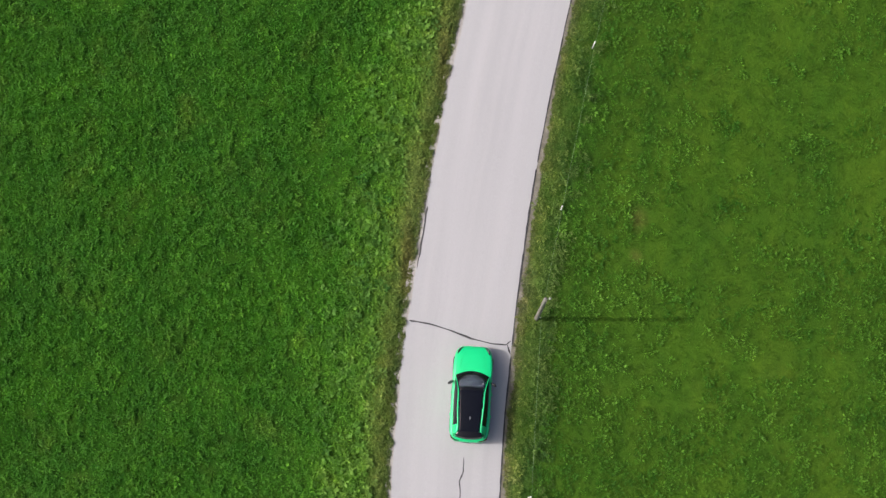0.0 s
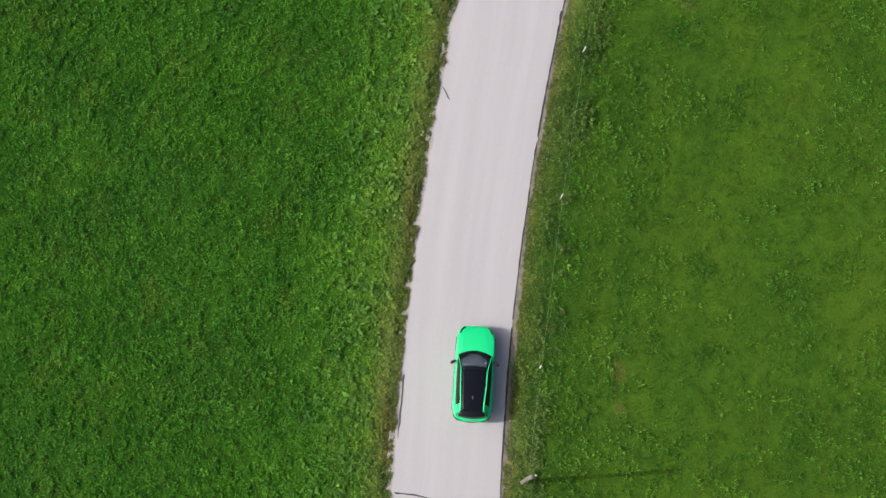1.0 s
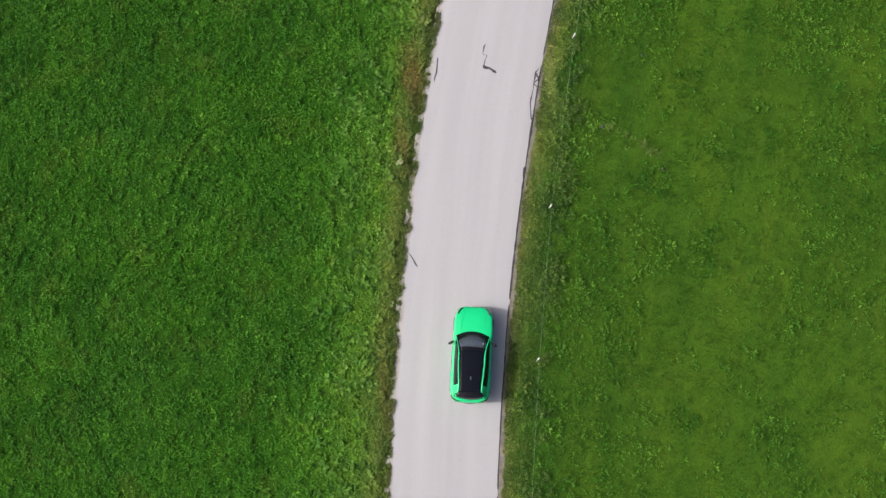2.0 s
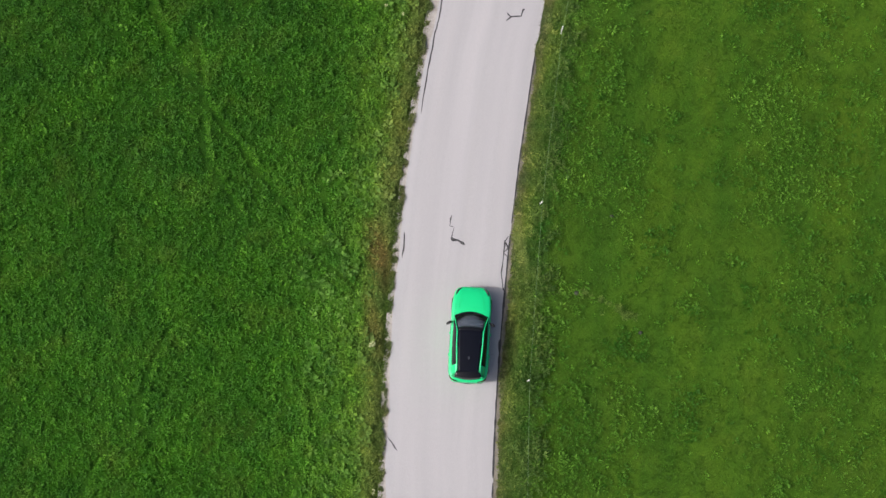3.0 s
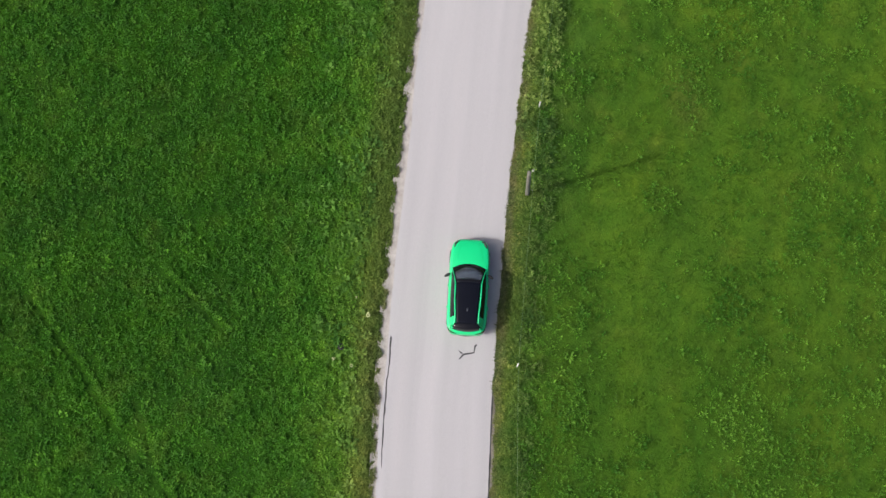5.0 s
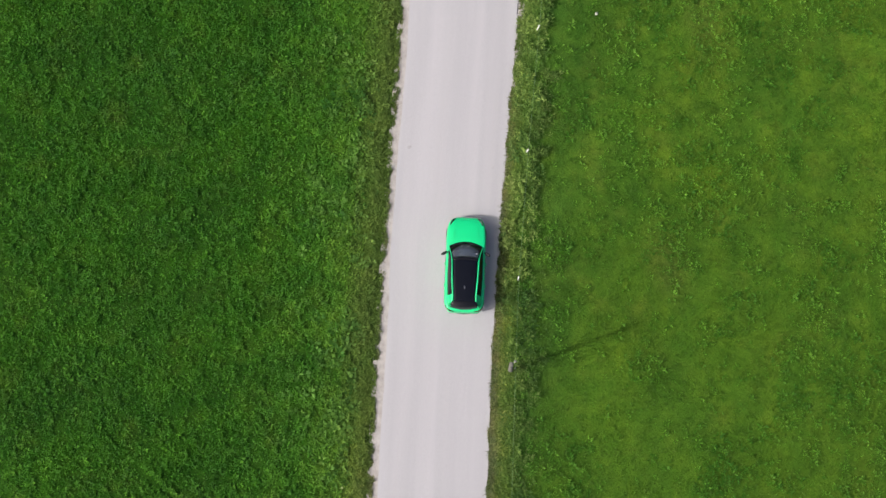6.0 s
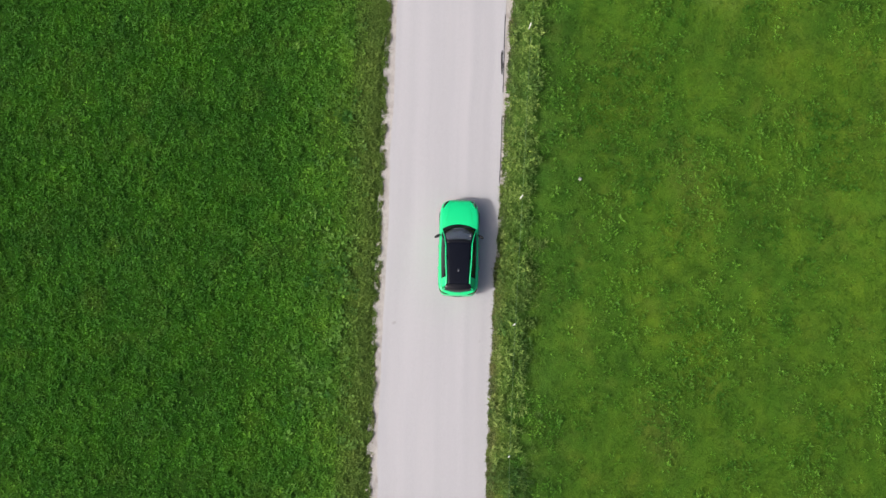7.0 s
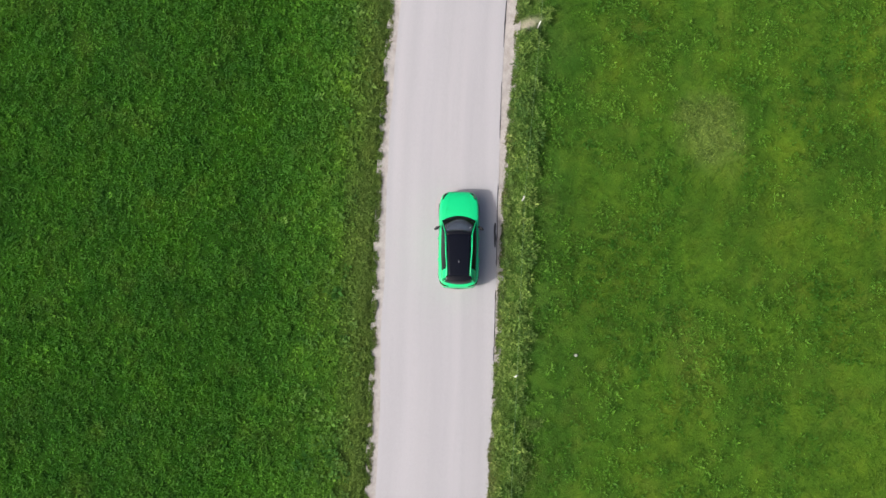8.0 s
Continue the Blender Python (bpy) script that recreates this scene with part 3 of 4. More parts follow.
def rosettes(name, west, lo, hi, y0, y1, count, radius, blades, lift, slim, material, label, cover, seed, rise=0.5, pale=0.0, fill=0.45, reach=(0.55, 1.1)):
    """One mesh of clumps: pointed leaves that spread from each clump's heart, higher in the middle."""
    rng = np.random.default_rng(seed)
    y = rng.uniform(y0, y1, count)
    o = rng.uniform(lo, hi, count)
    ragged = lane_rag(y, west) * (1 - smooth(0.3, 1.0, o))
    x = edge(LEFT, y) - o - ragged if west else edge(RIGHT, y) + o + ragged
    keep = rng.uniform(0, 1, count) < cover(x, y, o)
    if west:
        for trail in TRAILS:
            keep &= (np.abs(x - np.interp(y, *trail)) > 0.20) | (y < trail[0][0]) | (y > trail[0][-1])
    else:
        keep &= np.hypot((x - 32.6) / 0.85, (y - 83.1) / 0.32) > 0.9
    x, y = x[keep], y[keep]
    n = len(x)
    r = radius[0] + (radius[1] - radius[0]) * rng.beta(1.2, 2.4, n)
    tone = np.clip(0.75 * value_noise(x, y, 1.7, seed + 3) + rng.normal(0.08 + pale, 0.17, n), 0, 1)
    if not west:
        tone = np.clip(tone - 0.3 * lush(x, y, LUSH), 0, 1)
    z = ground_z(x, y)
    X, Y, Z, R = (np.repeat(q, blades) for q in (x, y, z, r))
    m = n * blades
    a = rng.uniform(0, 2 * np.pi, m)
    start = R * rng.uniform(0.0, fill, m)
    ln = R * rng.uniform(reach[0], reach[1], m)
    e = np.radians(rng.uniform(lift[0], lift[1], m))
    w = ln * rng.uniform(slim[0], slim[1], m) * 0.5
    dx, dy = np.cos(a), np.sin(a)
    bx, by = X + dx * start, Y + dy * start
    bz = Z + rise * (R - start) * rng.uniform(0.4, 1.0, m)
    roll = rng.uniform(-0.5, 0.5, m) * w
    mx, my, mz = bx + dx * 0.5 * ln * np.cos(e), by + dy * 0.5 * ln * np.cos(e), bz + 0.5 * ln * np.sin(e)
    v = np.empty((m, 4, 3), np.float32)
    v[:, 0] = np.stack([bx, by, bz], 1)
    v[:, 1] = np.stack([mx + dy * w, my - dx * w, mz + roll], 1)
    v[:, 2] = np.stack([bx + dx * ln * np.cos(e), by + dy * ln * np.cos(e), bz + 0.7 * ln * np.sin(e)], 1)
    v[:, 3] = np.stack([mx - dy * w, my + dx * w, mz - roll], 1)
    me = bpy.data.meshes.new(name)
    me.vertices.add(4 * m)
    me.loops.add(4 * m)
    me.polygons.add(m)
    me.vertices.foreach_set("co", v.ravel())
    me.loops.foreach_set("vertex_index", np.arange(4 * m, dtype=np.int32))
    me.polygons.foreach_set("loop_start", np.arange(0, 4 * m, 4, dtype=np.int32))
    me.polygons.foreach_set("loop_total", np.full(m, 4, np.int32))
    me.update()
    me.materials.append(material)
    ob = new(name, me)
    attribute(ob, "road_offset", np.repeat(road_offset(x, y), 4 * blades))
    attribute(ob, "tone", np.repeat(tone, 4 * blades))
    return tagged(ob, label, "grass", kind="stuff")


def pasture_cover(x, y, o):
    """Grazed and ungrazed patches: rough strips along the fence and the swaths, closely cut lawn between."""
    v = 0.34 * value_noise(o * 3.4, y, 9.0, 71) + 0.36 * value_noise(x, y, 3.4, 72) + 0.30 * value_noise(x, y, 0.9, 73)
    near = 7.0 - 4.0 * smooth(36, 56, y)
    rough = 0.16 * (1 - smooth(near - 1.5, near + 1.5, o)) + 0.13 * smooth(8.5, 11.5, o) - 0.05
    ends = (1 - smooth(21, 31, o)) * smooth(-9, -2, y) * (1 - smooth(93, 100, y))
    return np.maximum(0.06 + 0.80 * smooth(0.44, 0.66, v + rough), lush(x, y, LUSH)) * ends


def meadow_cover(x, y, o):
    v = 0.5 * value_noise(x, y, 5.5, 81) + 0.5 * value_noise(x, y, 1.3, 82)
    return 0.08 + 0.7 * smooth(0.45, 0.7, v) + 0.2 * (1 - smooth(3, 9, o))


def trail_cover(x, y, o):
    """The rim of bent growth on the sunny side of each trail."""
    out = np.zeros_like(x)
    for ys, xs in TRAILS:
        d = x - np.interp(y, ys, xs) - 0.28
        out = np.maximum(out, (np.abs(d) < 0.13) * (y > ys[0]) * (y < ys[-1]) * smooth(0.2, 0.5, value_noise(x, y, 1.2, 85)))
    return out


def weed_cover(x, y, o):
    v = 0.55 * value_noise(x, y, 1.6, 91) + 0.45 * value_noise(x, y, 0.6, 92)
    return (1 - 0.65 * smooth(64, 76, y)) * smooth(0.36, 0.62, v) * smooth(0.5, 1.2, o) * (1 - smooth(2.2, 4.8, o + 1.6 * (value_noise(x, y, 2.0, 93) - 0.5)))


def fence_cover(x, y, o):
    v = 0.6 * value_noise(x, y, 1.1, 95) + 0.4 * value_noise(x, y, 0.4, 96)
    reach = 1.0 - smooth(1.5, 2.5, o + 0.9 * (value_noise(x, y, 0.8, 97) - 0.5))
    return smooth(0.38, 0.60, v) * reach * (0.12 + 0.88 * smooth(0.6, 1.3, o))


def tuft_cover(x, y, o):
    return smooth(0.38, 0.62, value_noise(x, y, 0.5, 101)) * (1 - smooth(0.9, 1.4, o)) * (1 - smooth(52, 60, y))


def tall_cover(x, y, o):
    reach = 1.0 - smooth(1.25, 1.75, o + 0.7 * (value_noise(x, y, 0.7, 98) - 0.5))
    return (0.06 + 0.94 * smooth(0.36, 0.56, value_noise(x, y, 0.55, 99))) * reach * smooth(52, 62, y)


leaves("meadow_grass", True, 0.4, 34, -14, 106, 1500000, (0.09, 0.21), (0.055, 0.11), (6, 42), M_LEAF, "lush dark green uncut meadow grass", 0.30, 11, relief=0.10)
rosettes("meadow_herbs", True, 1.0, 28, -8, 100, 34000, (0.07, 0.24), 9, (8, 45), (0.4, 0.7), M_HERB, "leafy clumps of clover in the uncut meadow", meadow_cover, 31, rise=0.9)
leaves("pasture_grass", False, 0.9, 35, -14, 106, 560000, (0.05, 0.11), (0.03, 0.06), (6, 28), M_LEAF, "short yellowish green pasture grass", 0.2, 12)
rosettes("trail_ridge", True, 4.0, 20, 25, 58, 70000, (0.08, 0.18), 9, (8, 40), (0.35, 0.6), M_HERB, "paler leaves bent aside along the trodden trails", trail_cover, 37, rise=1.4, pale=0.21)
rosettes("pasture_tufts", False, 1.3, 31, -9, 100, 82000, (0.065, 0.30), 11, (4, 50), (0.20, 0.46), M_TUFT, "scattered rough tufts in the grazed pasture", pasture_cover, 13, rise=0.9, fill=0.6, reach=(0.42, 0.95))
leaves("straw_patch", False, 7.0, 15.0, 71.5, 79, 30000, (0.12, 0.25), (0.03, 0.06), (4, 28), M_STRAW, "patch of tangled straw-coloured grass", 0.3, 22, gate=2.0, spots=[(38.9, 75.4, 1.1), (38.3, 76.1, 0.9), (38.2, 74.3, 0.7), (39.4, 74.6, 0.6)])
leaves("bleached_streak", False, 2.0, 7.5, 29.5, 34.5, 60000, (0.08, 0.18), (0.02, 0.045), (4, 30), M_STRAW, "thin streak of bleached grass beside a stone", 0.2, 24, gate=2.0, spots=[(14.7, 33.1, 0.17), (15.05, 32.95, 0.17), (15.4, 32.75, 0.18), (15.75, 32.5, 0.18), (16.1, 32.2, 0.2), (16.45, 31.9, 0.2), (16.8, 31.62, 0.18), (15.4, 32.1, 0.2)])
leaves("verge_grass", True, -0.04, 1.0, -10, 100, 130000, (0.08, 0.18), (0.03, 0.06), (5, 35), M_VERGE, "dry olive grass fringe along the lane", 0.3, 14)
leaves("lane_fringe", True, -0.05, 0.22, -10, 100, 50000, (0.05, 0.13), (0.04, 0.07), (8, 50), M_VERGE, "small tufts along the gravel edge", 0.22, 18)
leaves("fence_verge_grass", False, -0.03, 1.5, -10, 100, 190000, (0.10, 0.24), (0.025, 0.055), (5, 35), M_VERGE, "dry tufted grass between lane and fence", 0.35, 15)
leaves("verge_turf", False, -0.05, 0.8, 40, 68, 60000, (0.07, 0.15), (0.03, 0.055), (4, 26), M_VERGE, "dense olive turf growing up to the asphalt", 0.3, 20)
leaves("lane_fringe", False, -0.05, 0.22, -10, 100, 50000, (0.05, 0.13), (0.04, 0.07), (8, 50), M_VERGE, "small tufts along the gravel edge", 0.22, 19)
rosettes("fence_weeds", False, 0.15, 2.6, -10, 66, 11000, (0.09, 0.30), 15, (12, 58), (0.12, 0.30), M_FENCEWEED, "tall weeds under the wire fence", fence_cover, 16, rise=1.5, fill=0.6)
rosettes("verge_tufts", False, 0.12, 1.3, -10, 60, 6000, (0.08, 0.26), 14, (10, 52), (0.10, 0.28), M_VERGETUFT, "yellowish tufts of dry grass beside the lane", tuft_cover, 29, rise=1.2, pale=0.08)
rosettes("tall_verge_grass", False, 0.08, 1.8, 52, 100, 6500, (0.10, 0.32), 16, (12, 60), (0.13, 0.34), M_TALL, "tall pale green grass clumps along the fence", tall_cover, 27, rise=2.0)
rosettes("ditch_weeds", True, 0.5, 5.0, -10, 100, 9000, (0.10, 0.36), 12, (8, 50), (0.3, 0.6), M_WEED, "tall leafy weeds beside the lane", weed_cover, 17, rise=0.8)


# ---- poles and fence ----
def tube(bm, pts, radii, sides=10, flat=1.0):
    """A round bar through points, with a radius at each, closed at both ends."""
    rings = []
    for k, p in enumerate(pts):
        p = Vector(p)
        d = (Vector(pts[min(k + 1, len(pts) - 1)]) - Vector(pts[max(k - 1, 0)])).normalized()
        u = d.cross(Vector((0, 0, 1)) if abs(d.z) < 0.9 else Vector((1, 0, 0))).normalized()
        v = u.cross(d).normalized()
        rings.append([bm.verts.new(p + (u * math.cos(2 * math.pi * s / sides) + v * flat * math.sin(2 * math.pi * s / sides)) * radii[k]) for s in range(sides)])
    for a, b in zip(rings[:-1], rings[1:]):
        for s in range(sides):
            bm.faces.new((a[s], a[(s + 1) % sides], b[(s + 1) % sides], b[s]))
    bm.faces.new(rings[0][::-1])
    bm.faces.new(rings[-1])


def box(bm, x0, y0, z0, x1, y1, z1):
    vs = [bm.verts.new((x, y, z)) for z in (z0, z1) for x, y in ((x0, y0), (x1, y0), (x1, y1), (x0, y1))]
    for q in ((3, 2, 1, 0), (4, 5, 6, 7), (0, 1, 5, 4), (1, 2, 6, 5), (2, 3, 7, 6), (3, 0, 4, 7)):
        bm.faces.new([vs[i] for i in q])


def loft(bm, rings):
    """Skin over rows of points that have all the same count."""
    vs = [[bm.verts.new(p) for p in ring] for ring in rings]
    for a, b in zip(vs[:-1], vs[1:]):
        for k in range(len(a) - 1):
            bm.faces.new((a[k], a[k + 1], b[k + 1], b[k]))
    return vs


def utility_pole(x, y, lean_x, lean_y, height):
    pole = tagged(new("utility_pole"), "weathered grey wooden pole beside the fence, slightly leaning", "pole")
    pole.location = (x, y, float(ground_z(x, y)))
    bm = bmesh.new()
    n = 9
    pts = [(lean_x * k / n, lean_y * k / n, -0.25 + (height + 0.25) * k / n) for k in range(n + 1)]
    tube(bm, pts, [0.106 - 0.014 * k / n for k in range(n + 1)], 16)
    part("shaft", bm, M_WOOD, pole)
    bm = bmesh.new()
    t = Vector((lean_x, lean_y, height))
    tube(bm, [t - Vector((0, 0, 0.02)), t + Vector((0, 0, 0.03)), t + Vector((0, 0, 0.06))], [0.094, 0.088, 0.030], 16)
    part("cap", bm, M_WOOD, pole, "weathered pole top")
    bm = bmesh.new()
    tube(bm, [t + Vector((-0.04, 0.0, -0.12)), t + Vector((0.16, 0.03, -0.10)), t + Vector((0.19, 0.04, 0.0))], [0.016, 0.016, 0.014], 8)
    bracket = part("bracket", bm, M_RIM, pole, "bent steel insulator bracket")
    bm = bmesh.new()
    foot = t + Vector((0.19, 0.04, -0.03))
    tube(bm, [foot + Vector((0, 0, h)) for h in (0.0, 0.03, 0.06, 0.09, 0.13, 0.15)], [0.045, 0.062, 0.045, 0.058, 0.04, 0.015], 12)
    part("insulator", bm, M_STONE, bracket, "pale grey porcelain insulator")
    bm = bmesh.new()
    tube(bm, [(0.06, -0.03, 0.95), (0.125, -0.03, 0.97), (0.14, -0.03, 1.02)], [0.012, 0.016, 0.012], 8)
    part("wire_holder", bm, M_WHITE, pole, "white fence wire holder")
    return pole


POLES = [(7.31, 9.28, -0.20, 0.12, 6.5), (18.93, 53.25, -0.52, -0.04, 5.95)]
for row in POLES:
    utility_pole(*row)

POSTS = [(6.35, -8.1), (7.08, 0.97), (8.36, 14.51), (9.80, 22.5), (11.29, 29.57), (13.46, 37.63), (16.03, 45.65), (20.64, 57.08), (23.09, 62.56), (25.61, 67.95), (29.03, 75.37), (32.88, 82.75), (36.6, 90.2), (40.2, 97.5)]
fence = tagged(new("fence"), "single-wire pasture fence on thin white posts", "fence")
fence.location = (POSTS[0][0], POSTS[0][1], 0)
rng = random.Random(5)
tops = []
for x, y in POSTS:
    lx, ly, h = rng.uniform(-0.05, 0.05), rng.uniform(-0.05, 0.05), 1.08 + rng.uniform(-0.05, 0.05)
    px, py = x - POSTS[0][0], y - POSTS[0][1]
    gz = float(ground_z(x, y))
    bm = bmesh.new()
    tube(bm, [(px - lx, py - ly, gz - 0.15), (px, py, gz + h * 0.55), (px + lx * 0.4, py + ly * 0.4, gz + h)], [0.032, 0.032, 0.030], 8)
    post = part("post", bm, M_WHITE, fence)
    bm = bmesh.new()
    a = Vector((px + lx * 0.4, py + ly * 0.4, gz + h))
    tube(bm, [a - Vector((0, 0, 0.01)), a + Vector((0, 0, 0.03)), a + Vector((0.0, 0, 0.06))], [0.034, 0.038, 0.015], 8)
    part("insulator", bm, M_WHITE, post, "white insulator cap")
    tops.append(a + Vector((0.03, 0, -0.07)))
# the wire also runs through the holders on both poles
for x, y, lean_x, lean_y, height in POLES:
    tops.append(Vector((x + 0.14 - POSTS[0][0], y - 0.03 - POSTS[0][1], float(ground_z(x, y)) + 1.0)))
tops.sort(key=lambda p: p.y)
for a, b in zip(tops[:-1], tops[1:]):
    bm = bmesh.new()
    pts = [a.lerp(b, k / 8) - Vector((0, 0, 0.10 * (1 - (k / 4 - 1) ** 2))) for k in range(9)]
    tube(bm, pts, [0.0055] * 9, 5)
    part("wire", bm, M_WIRE, fence)


def stone(x, y, r, label, material=M_STONE):
    bm = bmesh.new()
    bmesh.ops.create_icosphere(bm, subdivisions=2, radius=r)
    for v in bm.verts:
        k = 1 + 0.35 * noise.noise(v.co * (2.2 / r) + Vector((x, y, 0)))
        v.co = Vector((v.co.x * k, v.co.y * k * 0.85, v.co.z * k * 0.6))
    ob = part("stone", bm, material, None, label)
    ob.location = (x, y, float(ground_z(x, y)) + 0.5 * r)
    return tagged(ob, category="stone")


stone(28.62, 67.85, 0.09, "pale stone lying in the pasture grass")
stone(16.72, 36.51, 0.10, "grey stone half sunk in the grass", M_GREYSTONE)
stone(14.37, 33.23, 0.13, "grey stone at the end of a bleached streak of grass", M_GREYSTONE)
stone(16.96, 30.87, 0.10, "grey stone half sunk in the grass", M_GREYSTONE)


def wildflower(x, y, r, h, seed):
    """A white umbel: stem and a flat head of many small florets."""
    q = random.Random(seed)
    plant = tagged(new("wildflower"), "cream white umbel flower in the roadside grass", "flower", "wildflowers along the lane")
    plant.location = (x, y, float(ground_z(x, y)))
    bm = bmesh.new()
    tube(bm, [(0, 0, -0.03), (0.02, 0.01, h * 0.6), (0, 0, h)], [0.008, 0.007, 0.005], 6)
    part("stem", bm, M_STEM, plant)
    bm = bmesh.new()
    for k in range(22):
        a, d = q.uniform(0, 2 * math.pi), 1.25 * r * math.sqrt(q.random())
        size = r * q.uniform(0.16, 0.34)
        made = bmesh.ops.create_icosphere(bm, subdivisions=1, radius=1.0)["verts"]
        for v in made:
            v.co = Vector((d * math.cos(a) + v.co.x * size, d * math.sin(a) + v.co.y * size, h + 0.5 * size * v.co.z + q.uniform(-0.002, 0.002)))
    part("flower_head", bm, M_UMBEL, plant, "cream white flower head")


for k, (x, y, r) in enumerate([(4.57, 32.57, 0.13), (4.44, 32.53, 0.11), (3.37, 25.82, 0.07), (10.12, 49.86, 0.11), (8.04, 48.39, 0.09), (8.75, 47.85, 0.09), (4.57, 32.53, 0.10), (10.15, 49.89, 0.12), (3.43, 25.97, 0.07), (9.85, 50.80, 0.06)]):
    wildflower(x, y, 0.75 * r, 0.35 + 0.03 * (k % 4), k)


def dark_opening(x, y):
    """A short dark ring in the verge with a black mouth."""
    ring = tagged(new("drain"), "small dark ring with a black mouth in the verge grass", "drain")
    ring.location = (x, y, float(ground_z(x, y)))
    bm = bmesh.new()
    prof = [(0.12, -0.2), (0.15, -0.2), (0.15, 0.13), (0.12, 0.13)]
    loft(bm, [[(a * math.cos(2 * math.pi * k / 20), a * math.sin(2 * math.pi * k / 20), z) for a, z in prof + prof[:1]] for k in range(21)])
    bmesh.ops.remove_doubles(bm, verts=bm.verts, dist=1e-5)
    part("rim", bm, M_PLASTIC, ring)
    bm = bmesh.new()
    tube(bm, [(0, 0, -0.15), (0, 0, 0.115)], [0.122, 0.122], 20)
    part("mouth", bm, M_RUBBER, ring, "black mouth of the ring")


# ---- the car: 4.48 m long, front towards +y, wheels on z = 0 ----
dark_opening(8.54, 48.84)


def solid(ob, thickness=0.02, levels=0, offset=-1.0):
    if levels:
        m = ob.modifiers.new("round", "SUBSURF")
        m.levels = m.render_levels = levels
    m = ob.modifiers.new("thick", "SOLIDIFY")
    m.thickness, m.offset = thickness, offset
    return ob


def panel(name, low, high, material, parent, label="", bulge=(0, 0, 0), rows=6, thick=0.015):
    """A curved sheet between two edges given as functions of s from -1 to 1."""
    bm = bmesh.new()
    cols = 15
    rings = []
    for r in range(rows + 1):
        t = r / rows
        k = 4 * t * (1 - t)
        rings.append([Vector(low(-1 + 2 * c / (cols - 1))).lerp(Vector(high(-1 + 2 * c / (cols - 1))), t) + Vector(bulge) * k for c in range(cols)])
    loft(bm, rings)
    return solid(part(name, bm, material, parent, label), thick)


def build_car():
    car = tagged(new("car"), "bright green compact SUV with black panoramic roof, driving", "car")
    # lower body: y, half width, centre height, shoulder height, floor height
    stations = [(2.24, 0.36, 0.60, 0.58, 0.36), (2.215, 0.56, 0.68, 0.65, 0.28), (2.12, 0.735, 0.775, 0.73, 0.23), (1.93, 0.845, 0.86, 0.81, 0.21), (1.6, 0.905, 0.94, 0.885, 0.21), (1.2, 0.925, 1.00, 0.94, 0.21), (0.8, 0.92, 1.02, 0.96, 0.21),
                (0.2, 0.915, 1.02, 0.97, 0.21), (-0.5, 0.92, 1.02, 0.98, 0.21), (-1.1, 0.93, 1.03, 1.0, 0.21), (-1.5, 0.935, 1.04, 1.01, 0.22), (-1.85, 0.905, 1.05, 1.01, 0.25), (-2.08, 0.83, 1.04, 0.98, 0.29), (-2.2, 0.70, 0.97, 0.90, 0.34), (-2.24, 0.52, 0.82, 0.78, 0.42)]
    bm = bmesh.new()
    rings = []
    for y, w, zc, zs, z0 in stations:
        half = [(0.0, z0), (w * 0.75, z0), (w * 0.955, z0 + 0.10), (w * 0.985, z0 + 0.25), (w, (z0 + zs) * 0.55), (w * 0.99, zs - 0.10), (w * 0.95, zs - 0.01), (w * 0.86, zs + 0.35 * (zc - zs)), (w * 0.5, zs + 0.85 * (zc - zs)), (0.0, zc)]
        ring = [(x, y, z) for x, z in half] + [(-x, y, z) for x, z in half[-2:0:-1]]
        rings.append(ring + ring[:1])
    loft(bm, rings)
    bmesh.ops.remove_doubles(bm, verts=bm.verts, dist=1e-5)
    bm.verts.ensure_lookup_table()
    for y, *_ in (stations[0], stations[-1]):
        edges = [e for e in bm.edges if e.is_boundary and abs(e.verts[0].co.y - y) < 1e-4]
        bmesh.ops.contextual_create(bm, geom=edges)
    body = part("body", bm, M_PAINT, car)
    m = body.modifiers.new("round", "SUBSURF")
    m.levels = m.render_levels = 2
    cutters = []
    for wy in (1.36, -1.40):
        bm = bmesh.new()
        tube(bm, [(-1.2, wy, 0.36), (1.2, wy, 0.36)], [0.40, 0.40], 28)
        cut = part("cut", bm, M_PLASTIC, None)
        cutters.append(cut)
        b = body.modifiers.new("arch", "BOOLEAN")
        b.operation, b.object, b.solver = "DIFFERENCE", cut, "EXACT"
    dg = bpy.context.evaluated_depsgraph_get()
    made = bpy.data.meshes.new_from_object(body.evaluated_get(dg))
    body.modifiers.clear()
    body.data = made
    for cut in cutters:
        bpy.data.objects.remove(cut)
    # underside and arches, seen from low angles alone
    bm = bmesh.new()
    box(bm, -0.62, -1.95, 0.20, 0.62, 1.95, 0.62)
    part("underbody", bm, M_PLASTIC, car, "black underbody")
    # greenhouse
    ws_low = lambda s: (0.70 * s, 0.95 - 0.22 * s * s, 1.02 + 0.005 * (1 - s * s))
    ws_high = lambda s: (0.545 * s, 0.15 - 0.05 * s * s, 1.555 - 0.03 * s * s)
    fr_low = lambda s: (0.775 * s, 1.00 - 0.24 * s * s, 0.995)
    fr_high = lambda s: (0.585 * s, 0.13 - 0.05 * s * s, 1.54 - 0.03 * s * s)
    rim_low = lambda s: (0.80 * s, 1.05 - 0.25 * s * s, 0.996)
    rim_high = lambda s: (0.78 * s, 0.98 - 0.24 * s * s, 1.014)
    panel("windscreen_frame", fr_low, fr_high, M_GLOSSBLACK, car, "black windscreen surround", (0, 0.05, 0.032))
    panel("windscreen", ws_low, ws_high, M_WINDSCREEN, car, "grey tinted windscreen", (0, 0.05, 0.04))
